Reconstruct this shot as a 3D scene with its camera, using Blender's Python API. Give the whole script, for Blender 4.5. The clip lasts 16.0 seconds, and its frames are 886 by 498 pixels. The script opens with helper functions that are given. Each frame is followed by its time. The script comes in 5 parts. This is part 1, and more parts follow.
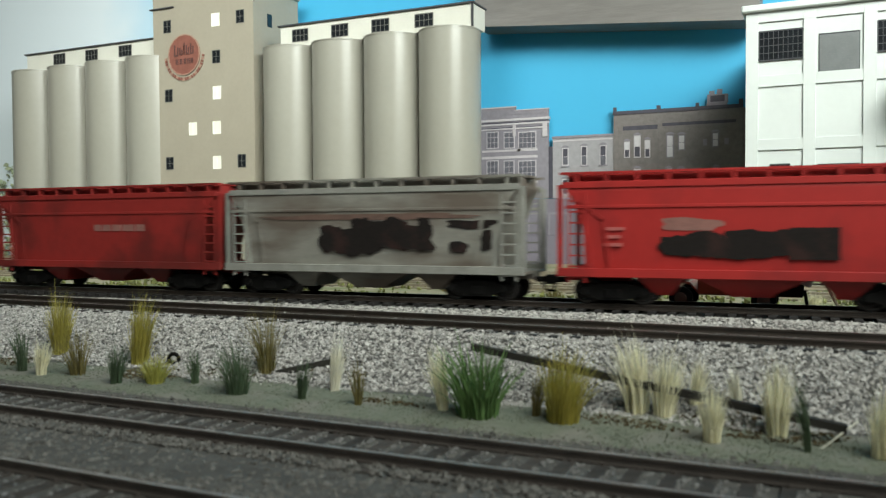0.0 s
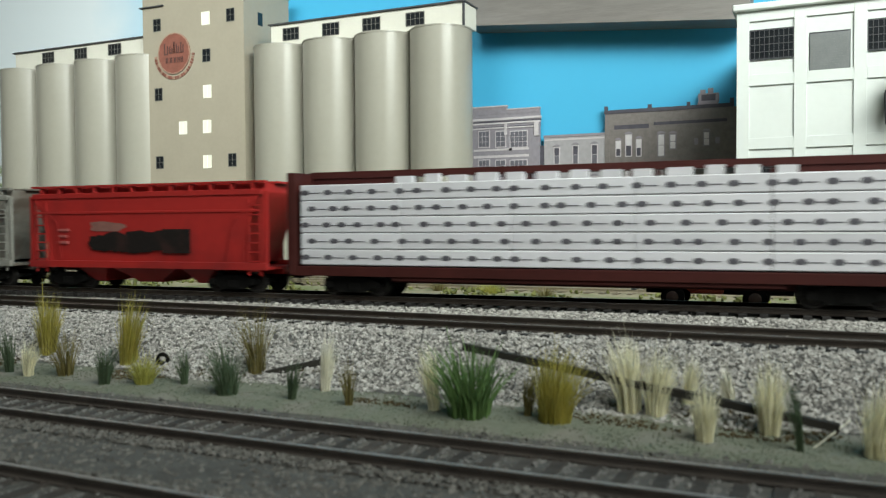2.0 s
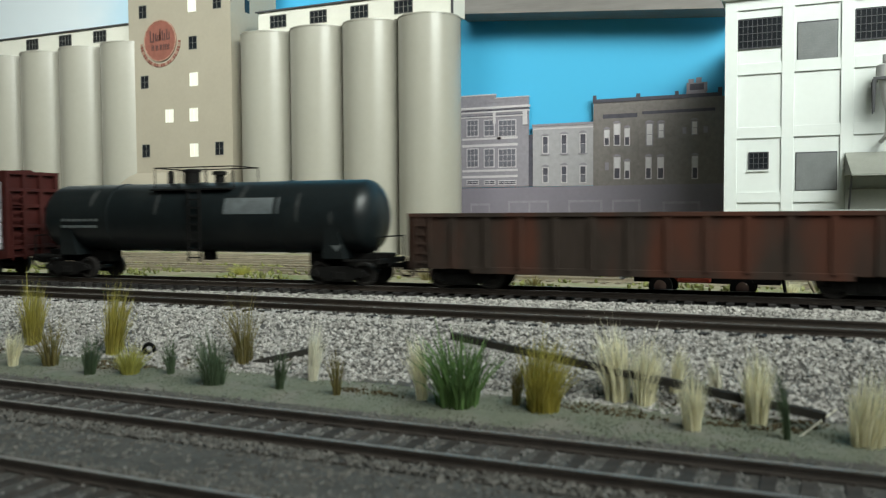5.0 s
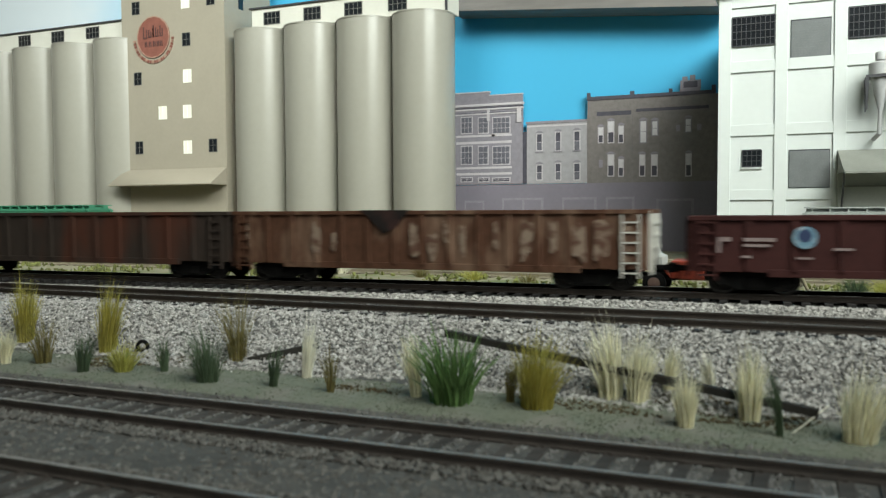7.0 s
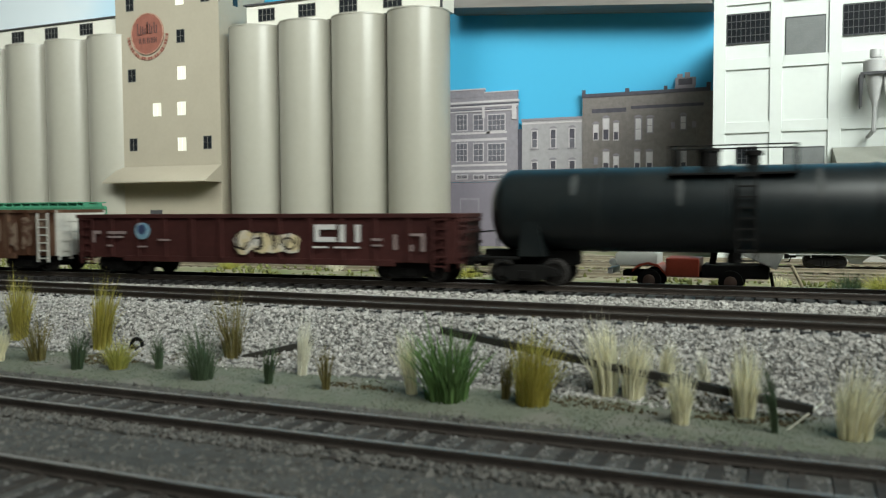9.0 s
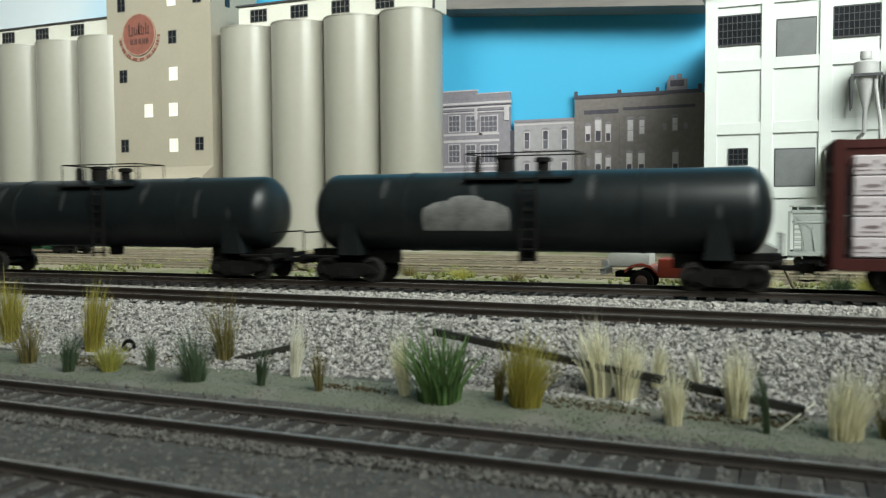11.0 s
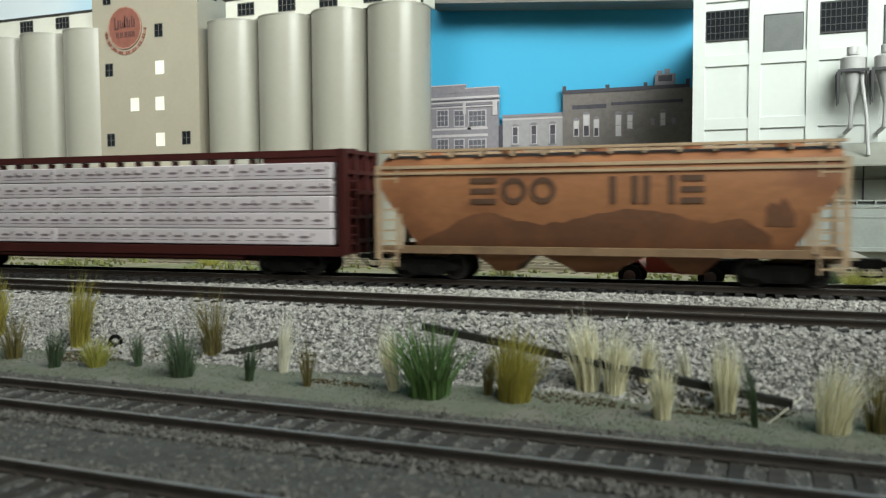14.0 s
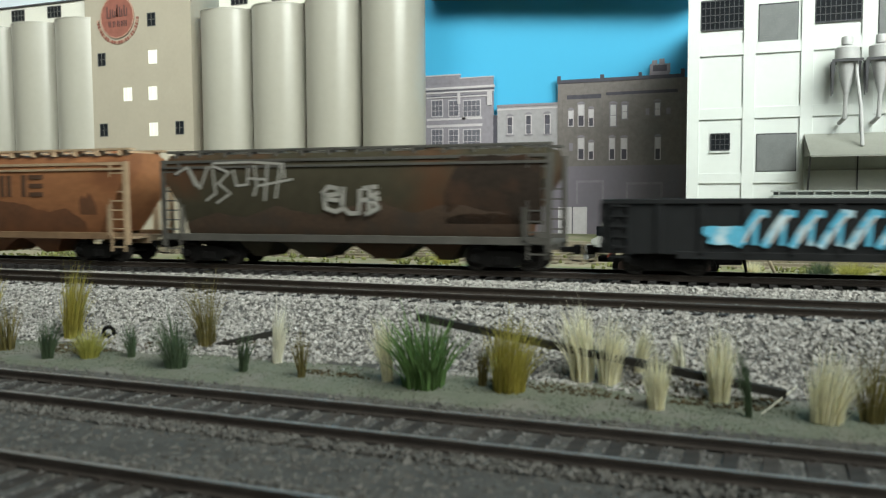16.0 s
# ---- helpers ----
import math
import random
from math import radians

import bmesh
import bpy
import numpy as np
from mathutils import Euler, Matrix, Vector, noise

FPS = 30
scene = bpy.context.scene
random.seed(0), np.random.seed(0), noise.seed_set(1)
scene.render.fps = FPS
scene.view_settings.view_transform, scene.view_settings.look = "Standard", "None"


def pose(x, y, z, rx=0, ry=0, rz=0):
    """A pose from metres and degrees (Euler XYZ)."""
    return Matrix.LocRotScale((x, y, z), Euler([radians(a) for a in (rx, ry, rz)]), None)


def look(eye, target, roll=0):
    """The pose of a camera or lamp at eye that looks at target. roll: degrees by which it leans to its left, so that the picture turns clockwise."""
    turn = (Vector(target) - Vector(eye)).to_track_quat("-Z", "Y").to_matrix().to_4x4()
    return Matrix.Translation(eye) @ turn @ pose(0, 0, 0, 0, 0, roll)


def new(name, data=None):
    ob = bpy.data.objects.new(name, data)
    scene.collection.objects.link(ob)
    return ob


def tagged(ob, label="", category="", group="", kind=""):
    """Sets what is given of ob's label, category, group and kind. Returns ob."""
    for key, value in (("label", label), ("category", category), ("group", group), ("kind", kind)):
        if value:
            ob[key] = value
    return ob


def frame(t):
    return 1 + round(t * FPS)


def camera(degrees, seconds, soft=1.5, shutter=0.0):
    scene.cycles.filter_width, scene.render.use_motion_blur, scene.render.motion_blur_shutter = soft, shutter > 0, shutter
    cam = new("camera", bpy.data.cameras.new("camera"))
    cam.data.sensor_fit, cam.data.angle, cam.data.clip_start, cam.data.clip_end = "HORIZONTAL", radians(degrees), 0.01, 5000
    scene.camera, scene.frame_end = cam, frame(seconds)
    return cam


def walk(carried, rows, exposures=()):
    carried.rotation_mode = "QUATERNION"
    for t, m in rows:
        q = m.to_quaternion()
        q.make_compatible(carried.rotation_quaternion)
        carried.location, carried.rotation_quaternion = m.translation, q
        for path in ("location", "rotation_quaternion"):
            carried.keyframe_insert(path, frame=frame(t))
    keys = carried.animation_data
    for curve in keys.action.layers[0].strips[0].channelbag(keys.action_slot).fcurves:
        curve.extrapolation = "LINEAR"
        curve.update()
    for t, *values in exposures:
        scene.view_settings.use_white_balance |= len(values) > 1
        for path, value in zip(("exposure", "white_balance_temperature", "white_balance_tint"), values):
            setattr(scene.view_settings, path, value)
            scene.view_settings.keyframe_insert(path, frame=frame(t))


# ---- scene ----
cam = camera(56.3, 16.0, soft=1.15, shutter=0.5)
# a hand-held camera on the fascia, panning slowly: seconds, eye in mm, yaw, pitch, roll in degrees
SIGHT = (
    (0.0, 0.85, -2.31, 29.54, 25.146, -1.673, -0.317),
    (0.5, 0.61, -2.04, 29.53, 24.982, -1.520, -0.307),
    (1.0, 0.52, -1.74, 29.53, 24.906, -1.401, -0.337),
    (1.5, 0.41, -1.35, 29.47, 24.731, -1.552, -0.350),
    (2.0, 0.42, -1.01, 29.44, 24.573, -1.723, -0.377),
    (2.5, 0.45, -1.06, 29.46, 24.399, -1.822, -0.345),
    (3.0, 0.24, -0.58, 29.51, 24.293, -1.983, -0.360),
    (3.5, 0.26, -0.59, 29.42, 24.146, -2.102, -0.360),
    (4.0, 0.20, -0.34, 29.42, 24.009, -2.275, -0.356),
    (6.5, 0.11, -0.14, 29.36, 23.480, -2.607, -0.311),
    (7.0, 0.16, -0.23, 29.40, 23.373, -2.672, -0.308),
    (7.5, 0.14, -0.22, 29.35, 23.266, -2.725, -0.320),
    (8.0, 0.11, -0.12, 29.33, 23.162, -2.796, -0.318),
    (8.5, 0.10, -0.12, 29.45, 23.115, -2.711, -0.311),
    (9.0, 0.00, -0.00, 29.32, 23.033, -2.859, -0.308),
    (11.5, -0.12, -0.13, 29.44, 22.389, -2.794, -0.302),
    (12.0, -0.23, 0.06, 29.35, 22.272, -3.040, -0.295),
    (12.5, -0.35, 0.26, 29.28, 22.110, -3.034, -0.298),
    (13.0, -0.35, 0.37, 29.29, 21.977, -3.093, -0.328),
    (13.5, -0.28, 0.23, 29.27, 21.851, -3.089, -0.314),
    (14.0, -0.48, 0.30, 29.34, 21.690, -3.147, -0.301),
    (14.5, -0.52, 0.54, 29.36, 21.538, -3.286, -0.335),
    (15.0, -0.62, 0.77, 29.25, 21.441, -3.557, -0.327),
    (15.5, -0.66, 0.76, 29.26, 21.373, -3.781, -0.308),
    (16.0, -0.62, 0.82, 29.33, 21.324, -3.821, -0.319),
)

cam.data.dof.use_dof, cam.data.dof.focus_distance, cam.data.dof.aperture_fstop = True, 0.45, 34


def sight(x, y, z, yaw, pitch, roll):
    return pose(x / 1000, y / 1000, z / 1000, 90 + pitch, 0, yaw) @ pose(0, 0, 0, 0, 0, roll)


walk(cam, [(r[0], sight(*r[1:])) for r in SIGHT], exposures=[(0.0, 0.04), (3.5, 0.02), (9.0, 0.03), (11.5, 0.10), (12.5, 0.05), (14.0, 0.04), (16.0, 0.16)])

# ---------------------------------------------------------------- light
K = 0.001                      # everything below is written in millimetres
world = bpy.data.worlds.new("room_air")
world.use_nodes = True
scene.world = world
world.node_tree.nodes["Background"].inputs[0].default_value = (0.80, 0.90, 1.0, 1)
world.node_tree.nodes["Background"].inputs[1].default_value = 0.17


def area_lamp(name, eye, target, sx, sy, watts, colour, spread):
    data = bpy.data.lights.new(name, "AREA")
    data.shape, data.size, data.size_y = "RECTANGLE", sx, sy
    data.energy, data.color, data.spread = watts, colour, radians(spread)
    ob = new(name, data)
    ob.matrix_world = look(eye, target)
    return ob


strip = (0.93, 1.0, 0.93)
area_lamp("lamp_strip_light", (0.25, 0.15, 0.45), (-0.25, 0.64, 0.11), 0.44, 0.20, 2.15, strip, 95)
area_lamp("lamp_strip_light", (-0.42, 0.10, 0.46), (-0.70, 0.62, 0.14), 0.46, 0.20, 1.45, strip, 95)
# added fill lamp for the foreground, with no real source at this spot
area_lamp("window_light", (0.62, -0.30, 0.64), (-0.05, 0.20, 0.0), 0.9, 0.6, 8.2, (0.95, 1.0, 0.94), 180)


# ---------------------------------------------------------------- materials
def shader(name, colour, rough=0.7, vary=0.25, size=8.0, second=None, amount=0.5, bump=0.0, bump_size=1.0,
           metal=0.0, per_piece=0.0, stretch=(1, 1, 1), spec=0.4):
    """A surface in two scales of noise: size and bump_size are in mm."""
    m = bpy.data.materials.new(name)
    m.use_nodes = True
    nt = m.node_tree
    b = nt.nodes["Principled BSDF"]
    b.inputs["Roughness"].default_value = rough
    b.inputs["Metallic"].default_value = metal
    b.inputs["Specular IOR Level"].default_value = spec
    co = nt.nodes.new("ShaderNodeTexCoord")
    mp = nt.nodes.new("ShaderNodeMapping")
    mp.inputs["Scale"].default_value = stretch
    nt.links.new(co.outputs["Object"], mp.inputs["Vector"])

    def noise_node(mm, detail):
        n = nt.nodes.new("ShaderNodeTexNoise")
        n.inputs["Scale"].default_value = 1000.0 / mm
        n.inputs["Detail"].default_value = detail
        nt.links.new(mp.outputs["Vector"], n.inputs["Vector"])
        return n

    big, fine = noise_node(size, 5), noise_node(size / 9, 3)
    dark = tuple(c * (1 - vary) for c in colour)
    light = tuple(min(1, c * (1 + vary)) for c in colour)
    ramp = nt.nodes.new("ShaderNodeMix")
    ramp.data_type = "RGBA"
    ramp.inputs[6].default_value, ramp.inputs[7].default_value = (*dark, 1), (*light, 1)
    nt.links.new(fine.outputs["Fac"], ramp.inputs[0])
    out = ramp.outputs[2]
    if second:
        cr = nt.nodes.new("ShaderNodeValToRGB")
        cr.color_ramp.elements[0].position, cr.color_ramp.elements[1].position = 0.62 - 0.3 * amount, 0.78 - 0.3 * amount
        nt.links.new(big.outputs["Fac"], cr.inputs[0])
        mix = nt.nodes.new("ShaderNodeMix")
        mix.data_type = "RGBA"
        mix.inputs[7].default_value = (*second, 1)
        nt.links.new(cr.outputs[0], mix.inputs[0])
        nt.links.new(out, mix.inputs[6])
        out = mix.outputs[2]
    else:
        mix = nt.nodes.new("ShaderNodeMix")
        mix.data_type, mix.blend_type = "RGBA", "MULTIPLY"
        cr = nt.nodes.new("ShaderNodeValToRGB")
        cr.color_ramp.elements[0].color, cr.color_ramp.elements[1].color = (1 - vary, 1 - vary, 1 - vary, 1), (1, 1, 1, 1)
        cr.color_ramp.elements[0].position, cr.color_ramp.elements[1].position = 0.3, 0.65
        nt.links.new(big.outputs["Fac"], cr.inputs[0])
        nt.links.new(cr.outputs[0], mix.inputs[7])
        mix.inputs[0].default_value = 1
        nt.links.new(out, mix.inputs[6])
        out = mix.outputs[2]
    if per_piece:
        src = nt.nodes.new("ShaderNodeObjectInfo").outputs["Random"] if per_piece < 0 else nt.nodes.new("ShaderNodeNewGeometry").outputs["Random Per Island"]
        rg = nt.nodes.new("ShaderNodeMapRange")
        rg.inputs[3].default_value, rg.inputs[4].default_value = 1 - abs(per_piece), 1 + abs(per_piece)
        nt.links.new(src, rg.inputs[0])
        mul = nt.nodes.new("ShaderNodeMix")
        mul.data_type, mul.blend_type = "RGBA", "MULTIPLY"
        mul.inputs[0].default_value = 1
        nt.links.new(out, mul.inputs[6])
        nt.links.new(rg.outputs[0], mul.inputs[7])
        out = mul.outputs[2]
    nt.links.new(out, b.inputs["Base Color"])
    if bump:
        bn, bp = noise_node(bump_size, 3), nt.nodes.new("ShaderNodeBump")
        bp.inputs["Strength"].default_value, bp.inputs["Distance"].default_value = bump, bump_size * K * 0.3
        nt.links.new(bn.outputs["Fac"], bp.inputs["Height"])
        nt.links.new(bp.outputs[0], b.inputs["Normal"])
    return m


STONE_LIGHT = shader("pale_ballast_stone", (0.42, 0.405, 0.38), 0.95, 0.25, 2, per_piece=0.36, spec=0.15)
STONE_DARK = shader("dark_ballast_stone", (0.15, 0.143, 0.13), 0.9, 0.25, 2, per_piece=0.34, spec=0.2)
STONE_GAP = shader("mid_grey_ballast_stone", (0.20, 0.196, 0.187), 0.9, 0.25, 2, per_piece=0.3, spec=0.2)
BED_LIGHT = shader("pale_ballast_bed", (0.10, 0.096, 0.09), 0.95, 0.3, 3, bump=0.8, bump_size=1.2)
BED_DARK = shader("dark_ballast_bed", (0.10, 0.097, 0.09), 0.95, 0.35, 6, bump=0.9, bump_size=1.5)
EARTH = shader("earth_and_scatter", (0.148, 0.162, 0.122), 0.95, 0.35, 14, second=(0.20, 0.195, 0.165), amount=0.4, bump=0.5, bump_size=1.5)
YARD = shader("yard_ground", (0.28, 0.25, 0.17), 0.95, 0.3, 25, second=(0.17, 0.19, 0.08), amount=0.5, bump=0.6, bump_size=2)
RAIL = shader("rusty_rail_side", (0.045, 0.035, 0.028), 0.55, 0.3, 5)
RAIL_FRONT = shader("brown_rail_side", (0.06, 0.05, 0.043), 0.6, 0.3, 5)
RAIL_TOP = shader("polished_rail_head", (0.30, 0.28, 0.26), 0.38, 0.2, 6, metal=0.35)
TIE = shader("black_plastic_tie", (0.022, 0.020, 0.019), 0.7, 0.3, 3, per_piece=-0.3)
TIE_FRONT = shader("weathered_brown_tie", (0.058, 0.05, 0.044), 0.85, 0.35, 3, per_piece=-0.3, bump=0.4, bump_size=0.8)
TIMBER = shader("dark_old_timber", (0.028, 0.025, 0.02), 0.85, 0.35, 4, bump=0.5, bump_size=0.8)
CONCRETE = shader("tan_painted_concrete", (0.285, 0.272, 0.232), 0.30, 0.04, 40, spec=0.45)
CONCRETE_FLAT = shader("tan_painted_wall", (0.32, 0.285, 0.225), 0.6, 0.05, 30)
GALLERY = shader("pale_gallery_wall", (0.60, 0.585, 0.52), 0.6, 0.05, 20)
DARK_TRIM = shader("dark_metal_trim", (0.05, 0.05, 0.055), 0.6, 0.2, 5)
WHITE_WALL = shader("white_painted_wall", (0.60, 0.63, 0.61), 0.6, 0.03, 30)
DARK_GLASS = shader("dark_window_glass", (0.015, 0.017, 0.02), 0.2, 0.3, 6)
# lit windows: their brightness is put into the pale colour, nothing glows
LIT_GLASS = shader("pale_window_film", (0.85, 0.83, 0.72), 0.4, 0.05, 6)
PANE_BAR = shader("dull_window_bar", (0.14, 0.135, 0.12), 0.6, 0.2, 5)
SHUTTER = shader("grey_louvre", (0.17, 0.18, 0.18), 0.55, 0.15, 8)
GREY_METAL = shader("grey_sheet_metal", (0.42, 0.42, 0.42), 0.45, 0.1, 8)
SEAL_RED = shader("brick_red_sign_paint", (0.23, 0.085, 0.062), 0.6, 0.2, 6)
SEAL_DARK = shader("dark_sign_letters", (0.10, 0.045, 0.04), 0.6, 0.2, 4)
SEAL_LIGHT = shader("pale_sign_paint", (0.36, 0.22, 0.165), 0.6, 0.15, 6)
BEAM = shader("grey_rough_board", (0.20, 0.185, 0.175), 0.85, 0.2, 40, bump=0.4, bump_size=3, stretch=(0.2, 1, 1))
PRINT_GREY = shader("printed_grey_brick", (0.24, 0.22, 0.25), 0.7, 0.15, 4)
PRINT_PALE = shader("printed_pale_stone", (0.33, 0.315, 0.33), 0.7, 0.12, 4)
PRINT_BROWN = shader("printed_brown_brick", (0.185, 0.165, 0.158), 0.7, 0.2, 4)
PRINT_LIGHT = shader("printed_pale_trim", (0.50, 0.46, 0.48), 0.7, 0.12, 3)
PRINT_DARK = shader("printed_dark_opening", (0.07, 0.065, 0.085), 0.6, 0.25, 4)
PRINT_PLAIN = shader("printed_shop_front", (0.19, 0.17, 0.205), 0.7, 0.08, 30)
PRINT_GLASS = shader("printed_pale_blind", (0.58, 0.55, 0.57), 0.6, 0.1, 3)


def sky_paint():
    m = shader("painted_sky", (0.2, 0.5, 0.75), 0.6, 0.02, 200)
    nt = m.node_tree
    b = nt.nodes["Principled BSDF"]
    co = nt.nodes.new("ShaderNodeTexCoord")
    sep = nt.nodes.new("ShaderNodeSeparateXYZ")
    nt.links.new(co.outputs["Object"], sep.inputs[0])
    rg = nt.nodes.new("ShaderNodeMapRange")
    rg.inputs[1].default_value, rg.inputs[2].default_value = -0.80, -0.42
    nt.links.new(sep.outputs[0], rg.inputs[0])
    nz = nt.nodes.new("ShaderNodeTexNoise")
    nz.inputs["Scale"].default_value, nz.inputs["Detail"].default_value = 6, 5
    nt.links.new(co.outputs["Object"], nz.inputs["Vector"])
    ad = nt.nodes.new("ShaderNodeMath")
    ad.operation = "MULTIPLY_ADD"
    nt.links.new(nz.outputs["Fac"], ad.inputs[0])
    ad.inputs[1].default_value = 0.5
    nt.links.new(rg.outputs[0], ad.inputs[2])
    cr = nt.nodes.new("ShaderNodeValToRGB")
    cr.color_ramp.elements[0].position, cr.color_ramp.elements[1].position = 0.3, 1.15
    cr.color_ramp.elements[0].color, cr.color_ramp.elements[1].color = (0.72, 0.79, 0.84, 1), (0.055, 0.385, 0.64, 1)
    mid = cr.color_ramp.elements.new(0.75)
    mid.color = (0.17, 0.52, 0.76, 1)
    nt.links.new(ad.outputs[0], cr.inputs[0])
    nt.links.new(cr.outputs[0], b.inputs["Base Color"])
    return m


SKY = sky_paint()


# ---------------------------------------------------------------- mesh tools (mm)
def box(bm, x0, x1, y0, y1, z0, z1, m=None):
    v = [bm.verts.new((x, y, z)) for x in (x0, x1) for y in (y0, y1) for z in (z0, z1)]
    if m is not None:
        for p in v:
            p.co = m @ p.co
    for q in ((0, 1, 3, 2), (4, 6, 7, 5), (0, 4, 5, 1), (2, 3, 7, 6), (0, 2, 6, 4), (1, 5, 7, 3)):
        bm.faces.new([v[i] for i in q])
    return bm


def rod(bm, a, b, r, seg=8, r2=None, caps=True):
    a, b = Vector(a), Vector(b)
    r2 = r if r2 is None else r2
    q = (b - a).to_track_quat("Z", "Y")
    rings = []
    for p, rr in ((a, r), (b, r2)):
        rings.append([bm.verts.new(p + q @ Vector((rr * math.cos(2 * math.pi * i / seg), rr * math.sin(2 * math.pi * i / seg), 0))) for i in range(seg)])
    for i in range(seg):
        bm.faces.new((rings[0][i], rings[0][(i + 1) % seg], rings[1][(i + 1) % seg], rings[1][i]))
    if caps:
        bm.faces.new(rings[0][::-1])
        bm.faces.new(rings[1])
    return bm


def loft(bm, loops, close=True):
    """Skin over closed loops with equal counts of points."""
    rings = [[bm.verts.new(p) for p in lp] for lp in loops]
    n = len(rings[0])
    for a, b in zip(rings[:-1], rings[1:]):
        for i in range(n):
            bm.faces.new((a[i], a[(i + 1) % n], b[(i + 1) % n], b[i]))
    if close:
        bm.faces.new(rings[0][::-1])
        bm.faces.new(rings[-1])
    return bm


def stack(bm, levels, cx=0.0):
    """A body of rectangles at heights: (z, half length, half width)."""
    return loft(bm, [[(cx - hx, -hy, z), (cx + hx, -hy, z), (cx + hx, hy, z), (cx - hx, hy, z)] for z, hx, hy in levels])


def spin(bm, profile, seg=32, axis="x", at=(0, 0, 0)):
    """Turn a profile of (position along the axis, radius)."""
    loops = []
    for p, r in profile:
        ring = []
        for i in range(seg):
            c, s = r * math.cos(2 * math.pi * i / seg), r * math.sin(2 * math.pi * i / seg)
            ring.append({"x": (at[0] + p, at[1] + c, at[2] + s), "z": (at[0] + c, at[1] + s, at[2] + p), "y": (at[0] + c, at[1] + p, at[2] + s)}[axis])
        loops.append(ring)
    return loft(bm, loops)


def finish(name, bm, material, bevel=0.0, smooth=True):
    if bevel:
        bmesh.ops.bevel(bm, geom=bm.edges[:], offset=bevel, segments=1, affect="EDGES")
    bmesh.ops.recalc_face_normals(bm, faces=bm.faces[:])
    bmesh.ops.scale(bm, vec=(K, K, K), verts=bm.verts[:])
    me = bpy.data.meshes.new(name)
    bm.to_mesh(me)
    bm.free()
    if material:
        me.materials.append(material)
    if smooth:
        me.polygons.foreach_set("use_smooth", [True] * len(me.polygons))
        me.set_sharp_from_angle(angle=radians(35))
    return me


def part(name, bm, material, parent, label="", bevel=0.0, at=None):
    ob = new(name, finish(name, bm, material, bevel))
    ob.parent = parent
    if at:
        ob.location = Vector(at) * K
    return tagged(ob, label) if label else ob


def again(ob, at, parent=None, rz=0.0):
    """The same piece once more, on the same mesh."""
    o = new(ob.name.split(".")[0], ob.data)
    o.parent = parent or ob.parent
    o.location = Vector(at) * K
    o.rotation_euler[2] = rz
    if "label" in ob:
        o["label"] = ob["label"]
    return o


def thing(name, at, label, category, group="", rz=0.0, kind=""):
    ob = new(name)
    ob.empty_display_size = 0.005
    ob.location = Vector(at) * K
    ob.rotation_euler[2] = rz
    return tagged(ob, label, category, group, kind)


def solid(name, bm, material, label, category, at=(0, 0, 0), rz=0.0, group="", kind="", bevel=0.0):
    ob = new(name, finish(name, bm, material, bevel))
    ob.location = Vector(at) * K
    ob.rotation_euler[2] = rz
    return tagged(ob, label, category, group, kind)


def scatter(name, spots, sizes, material, parent=None, flat=0.75, seed=1, label="", kind="stuff"):
    """Many small angular stones in one mesh; spots in mm."""
    rng = np.random.default_rng(seed)
    n = len(spots)
    base = np.array([(1, 0, 0), (-1, 0, 0), (0, 1, 0), (0, -1, 0), (0, 0, 1), (0, 0, -1)], float)
    tri = np.array([(0, 2, 4), (2, 1, 4), (1, 3, 4), (3, 0, 4), (2, 0, 5), (1, 2, 5), (3, 1, 5), (0, 3, 5)])
    v = base[None] * rng.uniform(0.6, 1.3, (n, 6, 1)) + rng.normal(0, 0.22, (n, 6, 3))
    q = rng.normal(size=(n, 4))
    q /= np.linalg.norm(q, axis=1, keepdims=True)
    w, x, y, z = q.T
    rot = np.stack([1 - 2 * (y * y + z * z), 2 * (x * y - z * w), 2 * (x * z + y * w), 2 * (x * y + z * w), 1 - 2 * (x * x + z * z), 2 * (y * z - x * w),
                    2 * (x * z - y * w), 2 * (y * z + x * w), 1 - 2 * (x * x + y * y)], 1).reshape(n, 3, 3)
    v = np.einsum("nij,nkj->nki", rot, v) * np.asarray(sizes)[:, None, None]
    v[:, :, 2] *= flat
    v = (v + np.asarray(spots)[:, None, :]) * K
    f = (tri[None] + 6 * np.arange(n)[:, None, None]).reshape(-1, 3)
    me = bpy.data.meshes.new(name)
    me.from_pydata(v.reshape(-1, 3).tolist(), [], f.tolist())
    me.materials.append(material)
    ob = new(name, me)
    if parent:
        ob.parent = parent
    return tagged(ob, label, "gravel" if not parent else "", kind=kind)


# ---------------------------------------------------------------- room and table
bm = bmesh.new()
box(bm, -3200, 2600, -2500, 1200, -1120, -1100)
solid("floor", bm, shader("brown_floor", (0.25, 0.2, 0.15), 0.6, 0.2, 300), "plain brown room floor", "floor", kind="structure")
ROOM = shader("cream_room_wall", (0.62, 0.60, 0.55), 0.8, 0.04, 200)
for n, b in (("wall_north", (-3200, 2600, 1180, 1220)), ("wall_south", (-3200, 2600, -2540, -2500)), ("wall_west", (-3240, -3200, -2540, 1220)), ("wall_east", (2600, 2640, -2540, 1220))):
    solid(n, box(bmesh.new(), *b, -1120, 1400), ROOM, "plain cream room wall", "wall", kind="structure")
solid("ceiling", box(bmesh.new(), -3240, 2640, -2540, 1220, 1400, 1430), shader("white_ceiling", (0.75, 0.75, 0.73), 0.9, 0.03, 200), "plain white ceiling", "ceiling", kind="structure")

TILT = 0.05                      # the running track leans away from the others by this slope


